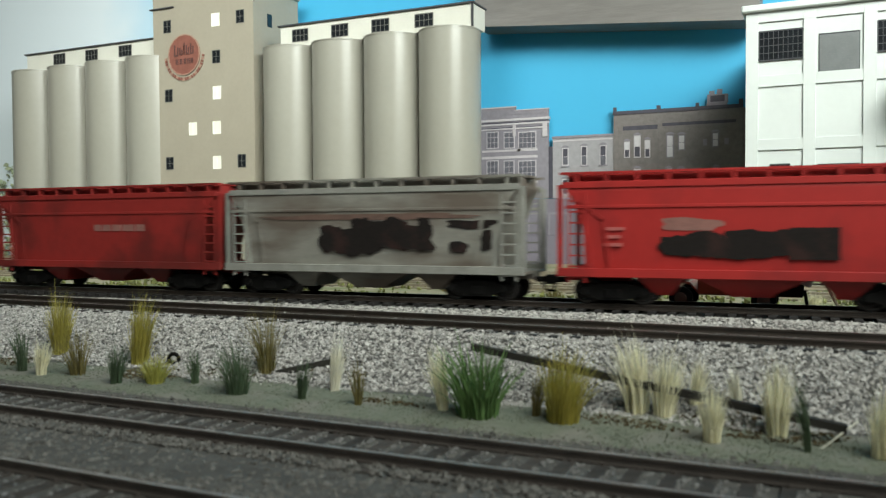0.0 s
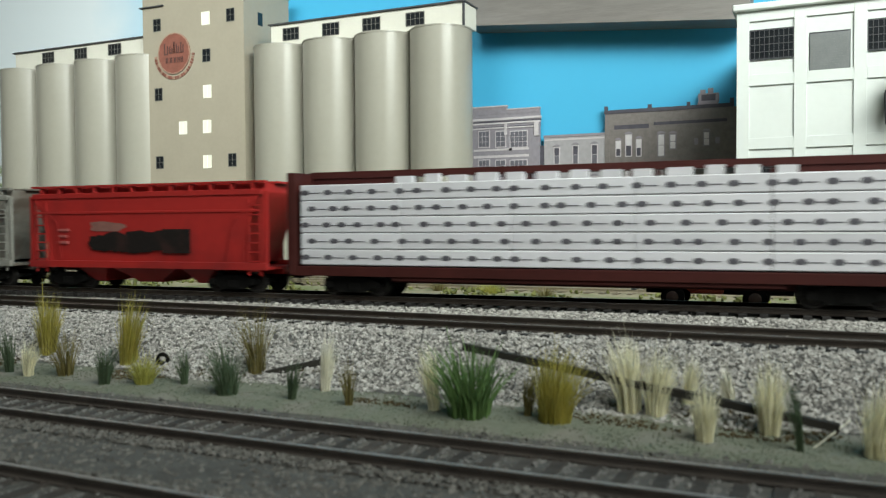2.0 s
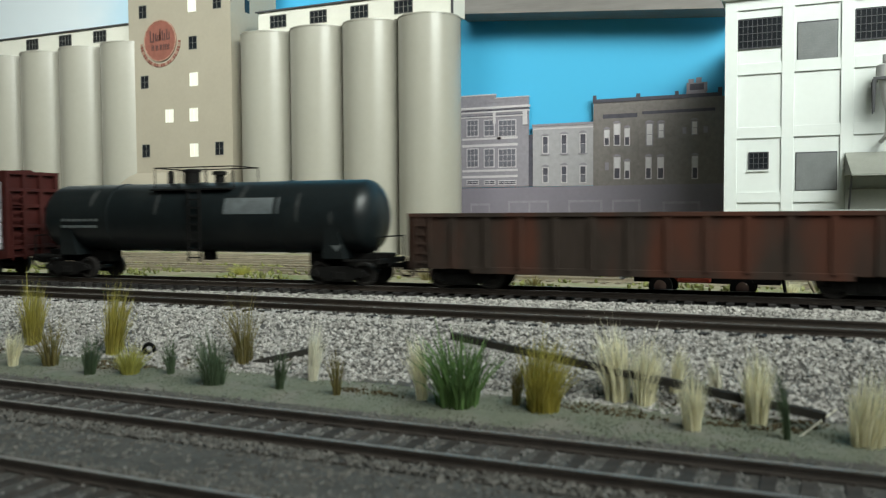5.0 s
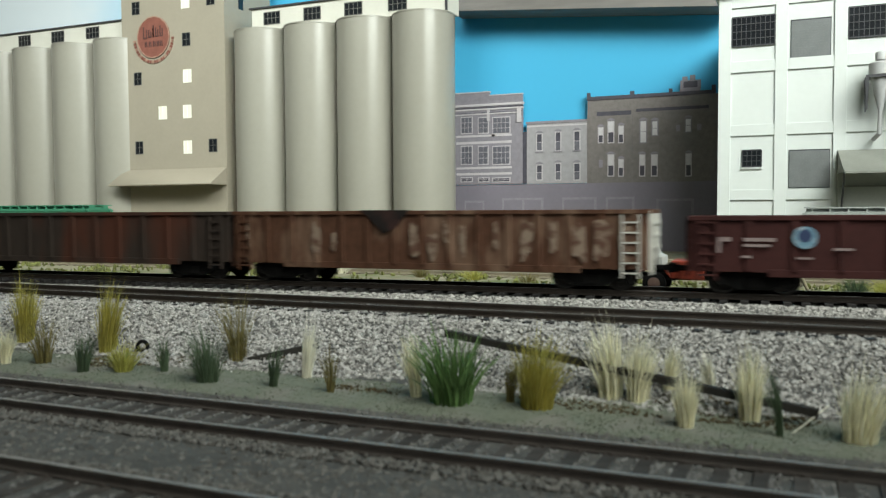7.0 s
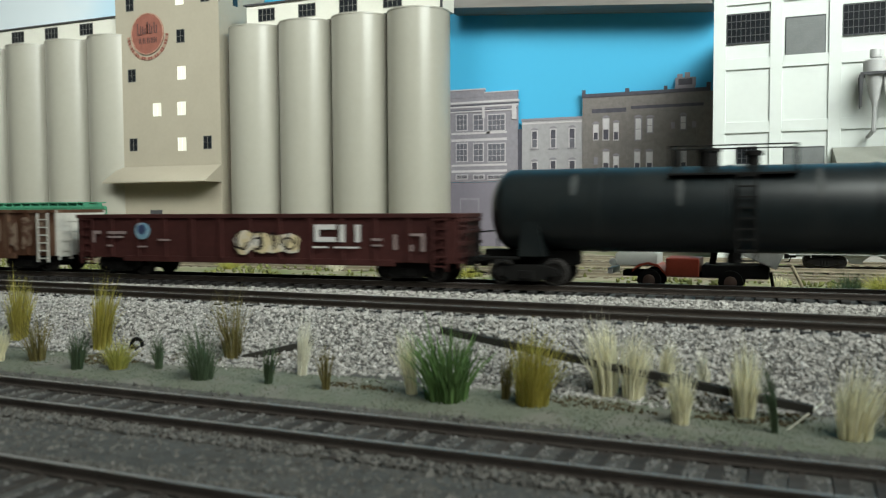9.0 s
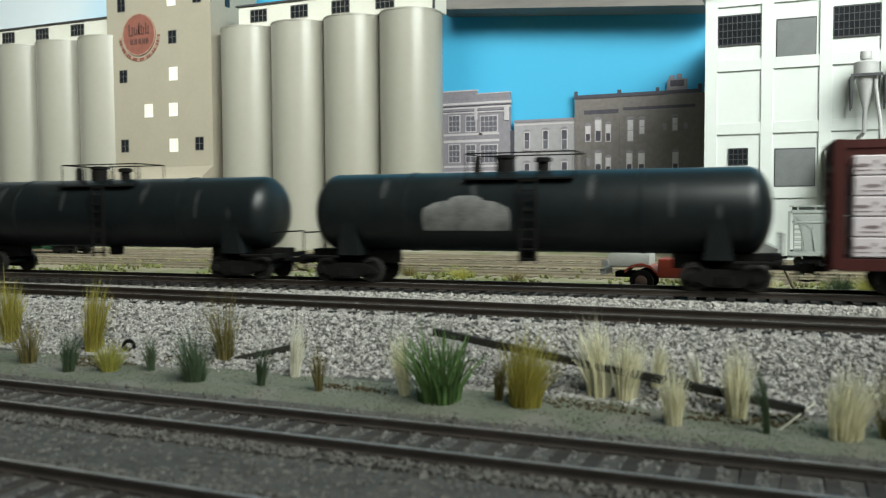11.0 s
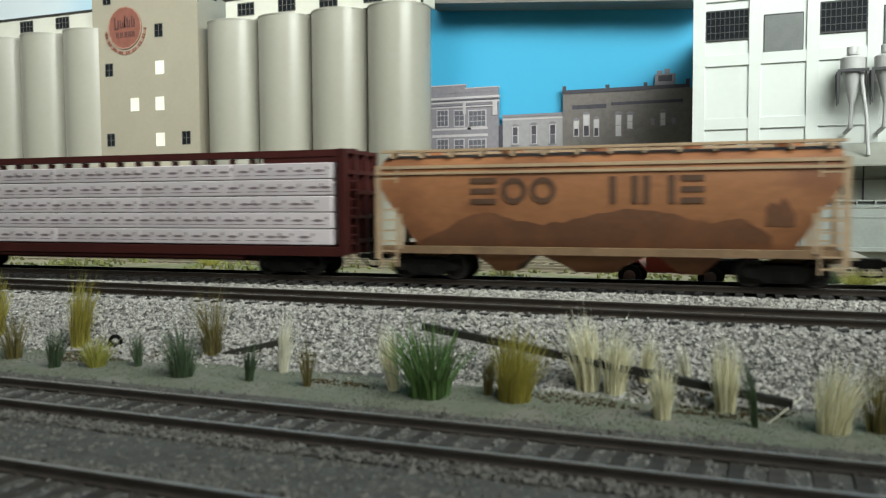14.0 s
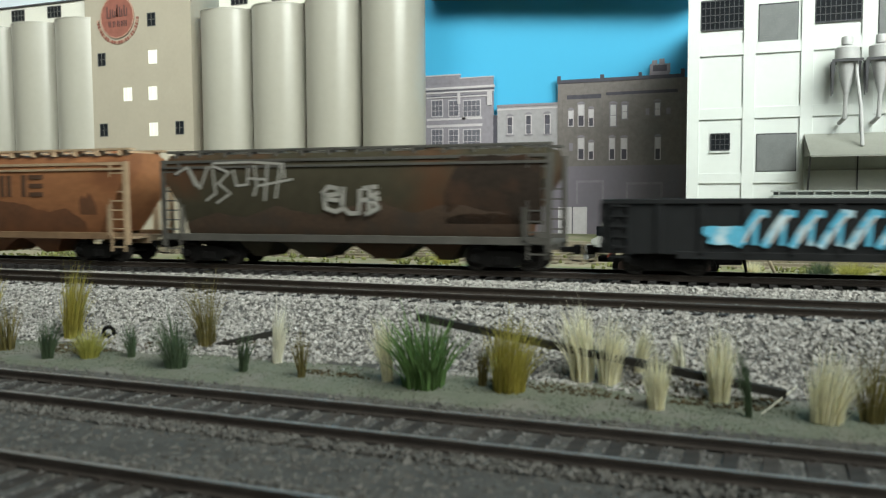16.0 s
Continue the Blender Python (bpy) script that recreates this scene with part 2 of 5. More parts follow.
def ground_z(x, y):
    """Height of the layout's ground across its section."""
    e = 3.0 * math.sin(x * 0.05) + 2.0 * math.sin(x * 0.13 + 1)
    keys = ((-200, -19.5), (90, -17.2), (160, -17.2), (167, -15.8), (188 + e, -14.6), (194 + e, -12.5), (218.5, -3.2), (223, -2.6), (250, -2.6), (262, -4.2), (282, -4.4), (292, -3.2),
            (332, -3.6), (342, -5.5), (900, -5.5))
    for (a, za), (b, zb) in zip(keys[:-1], keys[1:]):
        if y <= b:
            return za + (zb - za) * max(0, (y - a)) / (b - a)
    return -5.5


bm = bmesh.new()
xs = [-2650 + 10 * i for i in range(511)]
ys = [-60, 0, 40, 70, 90, 120, 150, 158, 162, 165, 168, 172, 178, 184, 188, 191, 194, 198, 204, 210, 214, 218.5, 223, 226, 229, 240, 247, 250, 256, 262, 272, 282, 286, 289, 292, 296, 300, 310, 332, 337, 342, 350, 370, 400, 450, 520, 600, 700, 708]
grid = [[bm.verts.new((x, y, ground_z(x, y) + (0.25 * noise.noise(Vector((x * 0.05, y * 0.08, 0))) if y > 10 else 0))) for y in ys] for x in xs]
for i in range(len(xs) - 1):
    for j in range(len(ys) - 1):
        bm.faces.new((grid[i][j], grid[i + 1][j], grid[i + 1][j + 1], grid[i][j + 1]))
me = finish("ground", bm, None)
for m in (BED_DARK, EARTH, BED_LIGHT, YARD):
    me.materials.append(m)
slot = []
for p in me.polygons:
    y = p.center[1] / K
    x = p.center[0] / K
    if 225 < y < 248 or (294 + TILT * x < y < 330 + TILT * x):
        slot.append(0)
        continue
    slot.append(0 if y < 165 else 1 if y < 189 else 2 if y < 340 else 3)
me.polygons.foreach_set("material_index", slot)
tagged(new("ground", me), "model railway ground of dark ballast, green earth and pale gravel", "ground", kind="structure")
solid("layout_table", box(bmesh.new(), -2650, 2450, -60, 708, -60, -24), shader("plywood", (0.4, 0.29, 0.17), 0.7, 0.2, 30, stretch=(0.2, 1, 1)), "plywood table top under the model railway", "table", kind="structure")

# backdrop
solid("backdrop", box(bmesh.new(), -2650, 2450, 708, 712, -24, 760), SKY, "curved painted blue sky backdrop with pale clouds", "backdrop", kind="structure")


# ---------------------------------------------------------------- tracks
def run_y(x):
    """Sideways place of the running track: slanting where it passes the camera, easing out to straight beyond."""
    if x < -520:
        return 313.5 - TILT * 520 - TILT * 200 * (1 - math.exp((x + 520) / 200))
    if x > 180:
        return 313.5 + TILT * 180 + TILT * 200 * (1 - math.exp((180 - x) / 200))
    return 313.5 + TILT * x


def run_turn(x):
    return math.atan((run_y(x + 1) - run_y(x - 1)) / 2)


def rail_mesh(length, y, top, side_mat, path=None, height=2.1):
    prof = [(-1.05, 0), (1.05, 0), (1.05, 0.25), (0.25, 0.4), (0.25, 1.3), (0.55, 1.5), (0.55, height), (-0.55, height), (-0.55, 1.5), (-0.25, 1.3), (-0.25, 0.4), (-1.05, 0.25)]
    bm = bmesh.new()
    stations = (-length / 2, length / 2) if path is None else [-length / 2 + length * i / 60 for i in range(61)]
    loft(bm, [[(x, y + a + (path(x - 100) if path else 0), top - height + b) for a, b in prof] for x in stations])
    me = finish("rail", bm, side_mat, smooth=False)
    me.materials.append(RAIL_TOP)
    for p in me.polygons:
        if p.normal.z > 0.9 and p.center[2] > (top - 0.1) * K:
            p.material_index = 1
    return me


def track(at, path, x0, x1, step, tie_mat, rail_mat, label, seed):
    t = thing("railway_track", at, label, "track", "model railway tracks")
    side = path or (lambda q: 0.0)
    for y in (-8.8, 8.8):
        ob = new("rail", rail_mesh(5090, y, 0.0, rail_mat, path))
        ob.parent = t
        ob.location = (-100 * K, 0, 0)
        tagged(ob, "rusty sided rail with a bright head")
    rng = random.Random(seed)
    first = part("tie", box(bmesh.new(), -1.35, 1.35, -15, 15, -3.6, -2.0), tie_mat, t, bevel=0.12, at=(x0, side(x0), 0))
    x = x0 + step
    while x < x1:
        o = again(first, (x + rng.uniform(-0.35, 0.35), side(x) + rng.uniform(-0.4, 0.4), rng.uniform(-0.12, 0.1)), rz=rng.uniform(-0.02, 0.02) + (run_turn(x) if path else 0))
        x += step
    bm = bmesh.new()
    n = 0
    x = -2640 - at[0]
    while x < 2440 - at[0]:
        if x < x0 - 2 or x > x1:
            box(bm, x - 1.35, x + 1.35, side(x) - 15, side(x) + 15, -3.6, -2.0)
        x += step
    far = part("far_ties", bm, tie_mat, t)
    tagged(far, kind="stuff")
    spikes = bmesh.new()
    x = x0
    while x < x1:
        for y in (-10.3, -7.3, 7.3, 10.3):
            box(spikes, x - 0.35, x + 0.35, side(x) + y - 0.35, side(x) + y + 0.35, -2.0, -1.55)
        x += step
    tagged(part("rail_fixing", spikes, rail_mat, t), kind="stuff")
    return t


track((0, 146.2, -14.8), None, -230, 60, 6.6, TIE_FRONT, RAIL_FRONT, "weathered model track with brown ties in dark ballast", 3)
track((0, 95.8, -14.8), None, -160, 40, 6.6, TIE_FRONT, RAIL_FRONT, "weathered model track along the table edge", 4)
track((0, 236.6, 0), None, -400, 110, 6.6, TIE, RAIL, "black model track in pale grey ballast", 5)
track((0, 0, 0), run_y, -480, 140, 6.6, TIE, RAIL, "black model track that carries the freight train", 6)
YARD_RAIL = shader("dry_yard_rail", (0.30, 0.26, 0.19), 0.5, 0.25, 6)
YARD_TIE = shader("pale_yard_tie", (0.16, 0.13, 0.09), 0.8, 0.3, 4, per_piece=-0.3)
track((0, 415, -3.0), None, -420, 120, 7.0, YARD_TIE, YARD_RAIL, "weedy yard track behind the train", 9)
track((0, 470, -2.5), None, -480, 120, 7.0, YARD_TIE, YARD_RAIL, "yard track in front of the grain elevator", 7)
track((0, 530, -2.5), None, -500, 120, 7.0, YARD_TIE, YARD_RAIL, "siding along the elevator wall", 8)


# ---------------------------------------------------------------- grain elevator
def grid_window(name, x0, x1, z0, z1, y, parent, nx, nz, glass, bar, bar_w=0.35, label=""):
    """A window of a pane and a grid of glazing bars on a wall that faces the tracks."""
    w = part(name, box(bmesh.new(), x0, x1, y - 0.15, y + 0.5, z0, z1), glass, parent, label)
    bm = bmesh.new()
    for i in range(nx + 1):
        x = x0 + (x1 - x0) * i / nx
        e = bar_w * (1.4 if i in (0, nx) else 0.7)
        box(bm, x - e / 2, x + e / 2, y - 0.5, y - 0.1, z0, z1)
    for i in range(nz + 1):
        z = z0 + (z1 - z0) * i / nz
        e = bar_w * (1.4 if i in (0, nz) else 0.7)
        box(bm, x0, x1, y - 0.45, y - 0.12, z - e / 2, z + e / 2)
    part("glazing_grid", bm, bar, w)
    return w


def silo(x, y, r, top):
    s = thing("grain_silo", (x, y, -5.5), "smooth tan concrete grain silo with a thin rim", "silo", "silos of the grain elevator")
    part("shell", spin(bmesh.new(), [(0, r), (top + 4.3, r)], 56, "z"), CONCRETE, s)
    part("rim", spin(bmesh.new(), [(top + 4.3, r + 0.5), (top + 5.5, r + 0.5), (top + 5.6, r - 0.4)], 56, "z"), CONCRETE, s)
    return s


for x in (-291, -344.3, -397.6, -451):
    silo(x, 635, 26.25, 191.5)
for x in (-785, -730, -675, -619):
    silo(x, 635, 27.0, 197)
# assumed web walls, added so that the gaps between silos turn dark
for x0, x1, z1 in ((-470, -272, 191), (-800, -606, 196)):
    solid("silo_web", box(bmesh.new(), x0, x1, 640, 645, -5.5, z1), CONCRETE, "tan web wall added behind the grain silos to darken their gaps", "wall", group="webs of the silos")

head = thing("headhouse", (0, 0, -5.5), "tall tan concrete headhouse of the grain elevator", "building")
bm = bmesh.new()
box(bm, -604, -482.5, 619, 690, 0, 259)
part("wall", bm, CONCRETE_FLAT, head)
bm = bmesh.new()
box(bm, -607, -577, 617, 650, 246.5, 247.6)
part("ledge", bm, DARK_TRIM, head)
bm = bmesh.new()
box(bm, -522, -480, 616, 690, 258, 262)
part("parapet", bm, CONCRETE_FLAT, head)
bm = bmesh.new()
for x in (-590, -575, -495, -484):
    box(bm, x - 0.5, x + 0.5, 622, 623, 247, 280)
part("roof_rail", bm, GREY_METAL, head)
HW = ((-590.4, 217.6, 0), (-531, 218, 1), (-502, 218, 0), (-530.6, 183.4, 0), (-589.6, 150.8, 0), (-530.2, 149.6, 1), (-560, 117.1, 1), (-531, 116.8, 1), (-589.5, 85.1, 0), (-531.2, 83.8, 1), (-501.9, 84.4, 0))
for x, z, lit in HW:
    grid_window("window", x, x + 9.2, z + 5.5, z + 17.4, 619, head, 2, 2, LIT_GLASS if lit else DARK_GLASS, LIT_GLASS if lit else PANE_BAR,
                label="pale window coloured as if lit" if lit else "dark small-paned window")
w = part("window", box(bmesh.new(), -483, -482.2, 640, 647, 223, 235), DARK_GLASS, head, "dark small-paned window")
# loading shed roof on its face
bm = bmesh.new()
loft(bm, [[(x, 619, 75.5), (x, 596, 60.6), (x, 596, 59.4), (x, 619, 59.4)] for x in (-603, -482.5)])
part("shed_roof", bm, CONCRETE_FLAT, head, "sloping tan loading shed roof with closed ends", bevel=0.2)
bm = bmesh.new()
box(bm, -566, -552, 618.4, 619, 0, 34)
part("door", bm, DARK_TRIM, head, "dark loading door")

sign = thing("round_sign", (-564.5, 618.6, 194.5), "round brick-red sign with dark lettering bars on the headhouse", "sign")
part("disc", spin(bmesh.new(), [(-0.6, 19.4), (0.0, 19.6)], 48, "y"), SEAL_RED, sign)
for i in range(26):
    a = math.radians(186 + 168 * i / 25)
    m = Matrix.Translation((math.cos(a) * 23.2, 0, math.sin(a) * 23.2)) @ Matrix.Rotation(-a, 4, "Y")
    part("letter_bar", box(bmesh.new(), -1.5, 1.5, -0.5, 0.0, -0.95, 0.95, m), SEAL_RED if i % 3 else SEAL_LIGHT, sign)
bm = bmesh.new()
for i in range(64):
    a0, a1 = 2 * math.pi * i / 64, 2 * math.pi * (i + 1) / 64
    k = 0.8 if i % 4 < 2 else 0.45
    loft(bm, [[(r * math.cos(a), y, r * math.sin(a)) for r, y in ((19.2 - k, -1.0), (19.6, -1.0), (19.6, -0.5), (19.2 - k, -0.5))] for a in (a0, a1)], close=False)
part("border", bm, SEAL_LIGHT, sign, "thin pale border ring")
for x, w, z0, z1 in ((-12.0, 5.0, -1, 10), (-5.6, 4.0, 0, 7), (-0.2, 1.2, 0, 11), (2.6, 3.8, 0, 9), (8.0, 4.0, 0, 10)):
    bm = bmesh.new()
    box(bm, x, x + 1.3, -1.1, -0.6, z0, z1)
    box(bm, x + w - 1.2, x + w, -1.1, -0.6, z0, z1 * 0.75)
    box(bm, x + 1.3, x + w - 1.2, -1.1, -0.6, z0, z0 + 1.3)
    part("letter_bar", bm, SEAL_DARK, sign)
for x in (-10, -5, 0, 4.4, 8.4):
    bm = bmesh.new()
    box(bm, x, x + 0.9, -1.1, -0.6, -9.0, -3.8)
    box(bm, x + 2.0, x + 2.8, -1.1, -0.6, -9.0, -3.8)
    box(bm, x + 0.9, x + 2.0, -1.1, -0.6, -6.2, -5.2)
    part("letter_bar", bm, SEAL_DARK, sign)


def gallery(x0, x1, z0, z1, wins, label):
    g = thing("conveyor_gallery", (0, 626, z0), label, "building", "galleries on the silos")
    part("wall", box(bmesh.new(), x0, x1, 0, 26, 0, z1 - z0), GALLERY, g)
    part("roof", box(bmesh.new(), x0 - 2, x1 + 1, -2, 28, z1 - z0, z1 - z0 + 1.3), DARK_TRIM, g)
    part("post", box(bmesh.new(), x1 - 1.2, x1 + 0.4, -0.8, 0.8, 0, z1 - z0), DARK_TRIM, g)
    for x in wins:
        grid_window("window", x, x + 17, 4.2, 15.0, 0, g, 4, 2, DARK_GLASS, PANE_BAR, 0.5, "dark four-light window")
    return g


gallery(-457, -266, 192, 210.8, (-444, -402, -361, -319), "pale gallery with dark windows on the silo tops")
gallery(-792, -606, 198, 215.5, (-751, -704, -657), "pale gallery with a dark roof edge on the silo tops")

# ---------------------------------------------------------------- white factory
fac = thing("factory", (0, 560, -5.5), "white panelled factory with dark grid windows", "building")
part("wall", box(bmesh.new(), -49.5, 190, 1.2, 130, 0, 168), WHITE_WALL, fac)
part("cornice", box(bmesh.new(), -52, 192, -3, 132, 168, 172.5), WHITE_WALL, fac, bevel=0.8)
COLS = [(-41.9 + 33.3 * i, -15.8 + 33.3 * i) for i in range(7)]
ROWS_Z = [(-2, 40.4), (47, 81), (88, 121), (128, 161.5)]
edges = [-49.5] + [e for c in COLS for e in c] + [190]
for i in range(0, len(edges), 2):
    part("pilaster", box(bmesh.new(), edges[i], min(edges[i + 1], 190), 0, 1.2, 0, 168), WHITE_WALL, fac, bevel=0.15)
for c0, c1 in COLS:
    zs = [40.4 - 40.4] + [e for r in ROWS_Z for e in r][1:] + [168]
    for i in range(1, len(zs) - 1, 2):
        part("spandrel", box(bmesh.new(), c0, min(c1, 190), 0.05, 1.2, zs[i], zs[i + 1]), WHITE_WALL, fac, bevel=0.12)
for ci in range(7):
    x0, x1 = COLS[ci]
    if x1 > 185:
        continue
    if ci % 2 == 0:
        grid_window("window", x0 + 0.3, x1 - 0.3, 137.5, 155.7, 0.6, fac, 9, 4, DARK_GLASS, DARK_TRIM, 0.6, "dark many-paned steel window")
    else:
        w = part("louvre", box(bmesh.new(), x0 + 1.8, x1 - 2.2, 0.3, 1.4, 127.2, 150.4), SHUTTER, fac, "grey louvred opening")
        # dark rim, widest on top, stands in for the recess shadow
        part("louvre_frame", box(bmesh.new(), x0 + 1.4, x1 - 1.8, 0.9, 1.6, 126.8, 151.4), DARK_TRIM, w)
        for k in range(15):
            part("slat", box(bmesh.new(), x0 + 2, x1 - 2.4, 0.14, 0.5, 128 + 1.5 * k, 129.2 + 1.5 * k), SHUTTER, w)
grid_window("window", -34.6, -23.2, 61.6, 72, 0.9, fac, 4, 3, DARK_GLASS, DARK_TRIM, 0.5, "small dark steel window")
part("window_sill", box(bmesh.new(), -35.6, -22.4, 0, 1.4, 60.0, 60.9), WHITE_WALL, fac)
w = part("louvre", box(bmesh.new(), -7, 15.7, 0.3, 1.4, 48, 70.6), SHUTTER, fac, "grey louvred opening")
# same dark rim in place of the shadow in the recess
part("louvre_frame", box(bmesh.new(), -7.4, 16.1, 0.9, 1.6, 47.6, 71.4), DARK_TRIM, w)
for k in range(14):
    part("slat", box(bmesh.new(), -6.8, 15.5, 0.14, 0.5, 48.8 + 1.55 * k, 50.0 + 1.55 * k), SHUTTER, w)

DOCK = shader("grey_dock_roof", (0.25, 0.255, 0.225), 0.6, 0.1, 12)
DOCK_WALL = shader("pale_dock_wall", (0.42, 0.44, 0.40), 0.7, 0.08, 14)
dock = thing("dock_canopy", (0, 559.9, -5.5), "grey sloping canopy over the factory loading dock", "canopy")
bm = bmesh.new()
loft(bm, [[(a, 0, 70.2), (b, -30, 56.2), (b, -30, 54.8), (a, 0, 68.8)] for a, b in ((20.5, 22.9), (165, 165))])
part("roof", bm, DOCK, dock, bevel=0.2)
part("hip", loft(bmesh.new(), [[(20.2, 0, 70.2), (22.8, -30, 56.0), (20.2, 0, 56.0)], [(20.8, 0, 70.2), (23.4, -30, 56.0), (20.8, 0, 56.0)]]), DOCK, dock, "closed end of the canopy")
part("back_wall", box(bmesh.new(), 20.4, 164, -2.5, 0, 14, 66), DOCK_WALL, dock, "pale wall under the canopy")
part("rail", box(bmesh.new(), 22, 163, -3.3, -2.5, 47.6, 48.6), DOCK, dock)
for x in (50, 92, 134):
    part("post", box(bmesh.new(), x - 0.35, x + 0.35, -3.6, -2.6, 14, 56), DARK_TRIM, dock)
part("strut", rod(bmesh.new(), (22.9, -28, 55.4), (22.6, -3, 34), 0.6, 8), DARK_TRIM, dock, "dark canopy strut")
part("platform", box(bmesh.new(), 20.5, 165, -26, -2.5, 0, 14), shader("dock_concrete", (0.4, 0.39, 0.36), 0.8, 0.15, 15), dock)

for i, x in enumerate((42, 60, 78, 96)):
    c = thing("dust_collector", (x, 548, 70), "grey cyclone dust collector with a pipe on the factory wall", "cyclone", "row of dust collectors")
    part("cap", spin(bmesh.new(), [(44, 2.6), (45.4, 2.6), (45.5, 3.2), (49.6, 3.2), (50.2, 2.8)], 20, "z"), GREY_METAL, c)
    part("drum", spin(bmesh.new(), [(36.6, 6.2), (36.8, 6.6), (43.4, 6.6), (44.2, 5.6)], 28, "z"), GREY_METAL, c)
    part("cone", spin(bmesh.new(), [(16.5, 1.4), (24, 3.2), (36.6, 5.8)], 24, "z"), GREY_METAL, c)
    bm = bmesh.new()
    rod(bm, (0, 0, 17), (-0.4, 1.0, 2.5), 1.3, 10)
    rod(bm, (-0.4, 1.0, 3.0), (-2.6, 11, 0.5), 1.25, 10)
    part("pipe", bm, GREY_METAL, c)
    bm = bmesh.new()
    for y in (-6.0, 6.0):
        box(bm, -8.2, 8.4, y - 0.6, y + 0.6, 35.0, 36.6)
    for px, py in ((-7.6, -6), (-7.6, 6), (7.0, 6)):
        loft(bm, [[(px - w, py - 0.6, z), (px + w, py - 0.6, z), (px + w, py + 0.6, z), (px - w, py + 0.6, z)] for z, w in ((16.5, 0.35), (35.2, 1.1))])
    part("bracket", bm, DARK_TRIM, c, "dark steel support bracket")
    if i == 0:
        bm = bmesh.new()
        for p, q in (((5.2, -3, 36), (5.0, -4, 29)), ((5.0, -4, 29.4), (7.6, -6, 8)), ((7.6, -6, 8.4), (8.6, -9, -14))):
            rod(bm, p, q, 1.1, 10)
        part("down_pipe", bm, GREY_METAL, c)

# ---------------------------------------------------------------- beam over the backdrop, printed town
bm = bmesh.new()
loft(bm, [[(x, y, z) for y, z in ((674, z0), (706, z0), (706, z0 + 70), (674, z0 + 70))] for x, z0 in ((-284.6, 203.2), (-50, 184.2))])
solid("beam", bm, BEAM, "grey rough board hung above the blue backdrop", "beam", kind="structure")


def flat_house(at_x, pieces, label):
    """A flat of printed card: its front and the raised printing on it."""
    h = thing("card_house", (0, 701, -5.5), label, "building flat", "printed town behind the yard")
    for n, mat, rects, y in pieces:
        for x0, z0, x1, z1 in rects:
            part(n, box(bmesh.new(), x0, x1, y, 2.5, z0 + 5.5, z1 + 5.5), mat, h)
    return h


def wins(h, rects, frame_mat, glass, cell=6.5, rows=2, hood=None):
    """Printed windows: a frame, its panes in columns and rows, and a hood over it."""
    for x0, z1, x1, z0 in rects:
        w = part("window", box(bmesh.new(), x0, x1, -0.25, 0.5, z0 + 5.5, z1 + 5.5), frame_mat, h)
        if hood:
            bm = bmesh.new()
            pts = [(x0 - 0.9 + (x1 - x0 + 1.8) * k / 6, z1 + 5.5 + 0.5 + 1.9 * math.sin(math.pi * k / 6)) for k in range(7)]
            loft(bm, [[(x, y, z) for x, z in pts] for y in (-0.6, 0.2)])
            part("hood", bm, hood, w)
        n = max(1, round((x1 - x0) / cell))
        for k in range(n):
            for j in range(rows):
                a = x0 + 0.6 + (x1 - x0 - 1.2) * k / n + 0.22
                b = x0 + 0.6 + (x1 - x0 - 1.2) * (k + 1) / n - 0.22
                zz0 = z0 + 5.5 + 0.6 + (z1 - z0 - 1.2) * j / rows + 0.22
                zz1 = z0 + 5.5 + 0.6 + (z1 - z0 - 1.2) * (j + 1) / rows - 0.22
                part("pane", box(bmesh.new(), a, b, -0.5, 0, zz0, zz1), glass[min(j, len(glass) - 1)], w)


PRINT_PANE = shader("printed_grey_pane", (0.13, 0.125, 0.15), 0.6, 0.25, 4)
h1 = flat_house(0, [("wall", PRINT_GREY, [(-305, 52.5, -226, 128)], 0), ("cornice", PRINT_LIGHT, [(-305, 122.5, -225, 124.5), (-305, 119, -225.5, 120.5), (-305, 115, -227, 116.2)], -0.8),
                    ("frieze", PRINT_DARK, [(-305, 120.6, -225.5, 121.6), (-305, 116.3, -226.5, 117.0)], -0.5), ("parapet", PRINT_GREY, [(-305, 128, -257, 134.6), (-257, 128, -226, 131.4)], -0.3),
                    ("coping", PRINT_LIGHT, [(-305, 134.6, -256.5, 135.6), (-257, 131.4, -225.5, 132.2)], -0.8),
                    ("course", PRINT_LIGHT, [(-289, 95.2, -252, 97), (-255, 95.2, -236, 97), (-289, 89, -236, 91.2), (-289, 66.5, -236, 68.3), (-289, 61, -236, 63)], -0.3),
                    ("bracket", PRINT_LIGHT, [(-259, 109, -256.6, 119), (-231, 107, -227, 119)], -1.2)],
                "flat grey printed town house with pale cornices")
wins(h1, [(-284.6, 113.8, -273, 98.4), (-268, 113, -257.5, 98), (-254.1, 112.3, -237.2, 97.1), (-284.7, 87.8, -273, 70.6), (-268, 87.2, -257.8, 70.2), (-254.2, 86.7, -237.2, 69.7)], PRINT_LIGHT, (PRINT_PANE, PRINT_PANE, PRINT_PANE), 4.6, 3)
wins(h1, [(-284.9, 59.2, -273, 54.8), (-268, 58.8, -257, 54.5), (-254.3, 58.5, -237.2, 54.2)], PRINT_LIGHT, (PRINT_DARK, PRINT_DARK))
flat_house(0, [("wall", PRINT_DARK, [(-226, 52.5, -222, 98)], 0.6)], "flat dark printed alley wall")
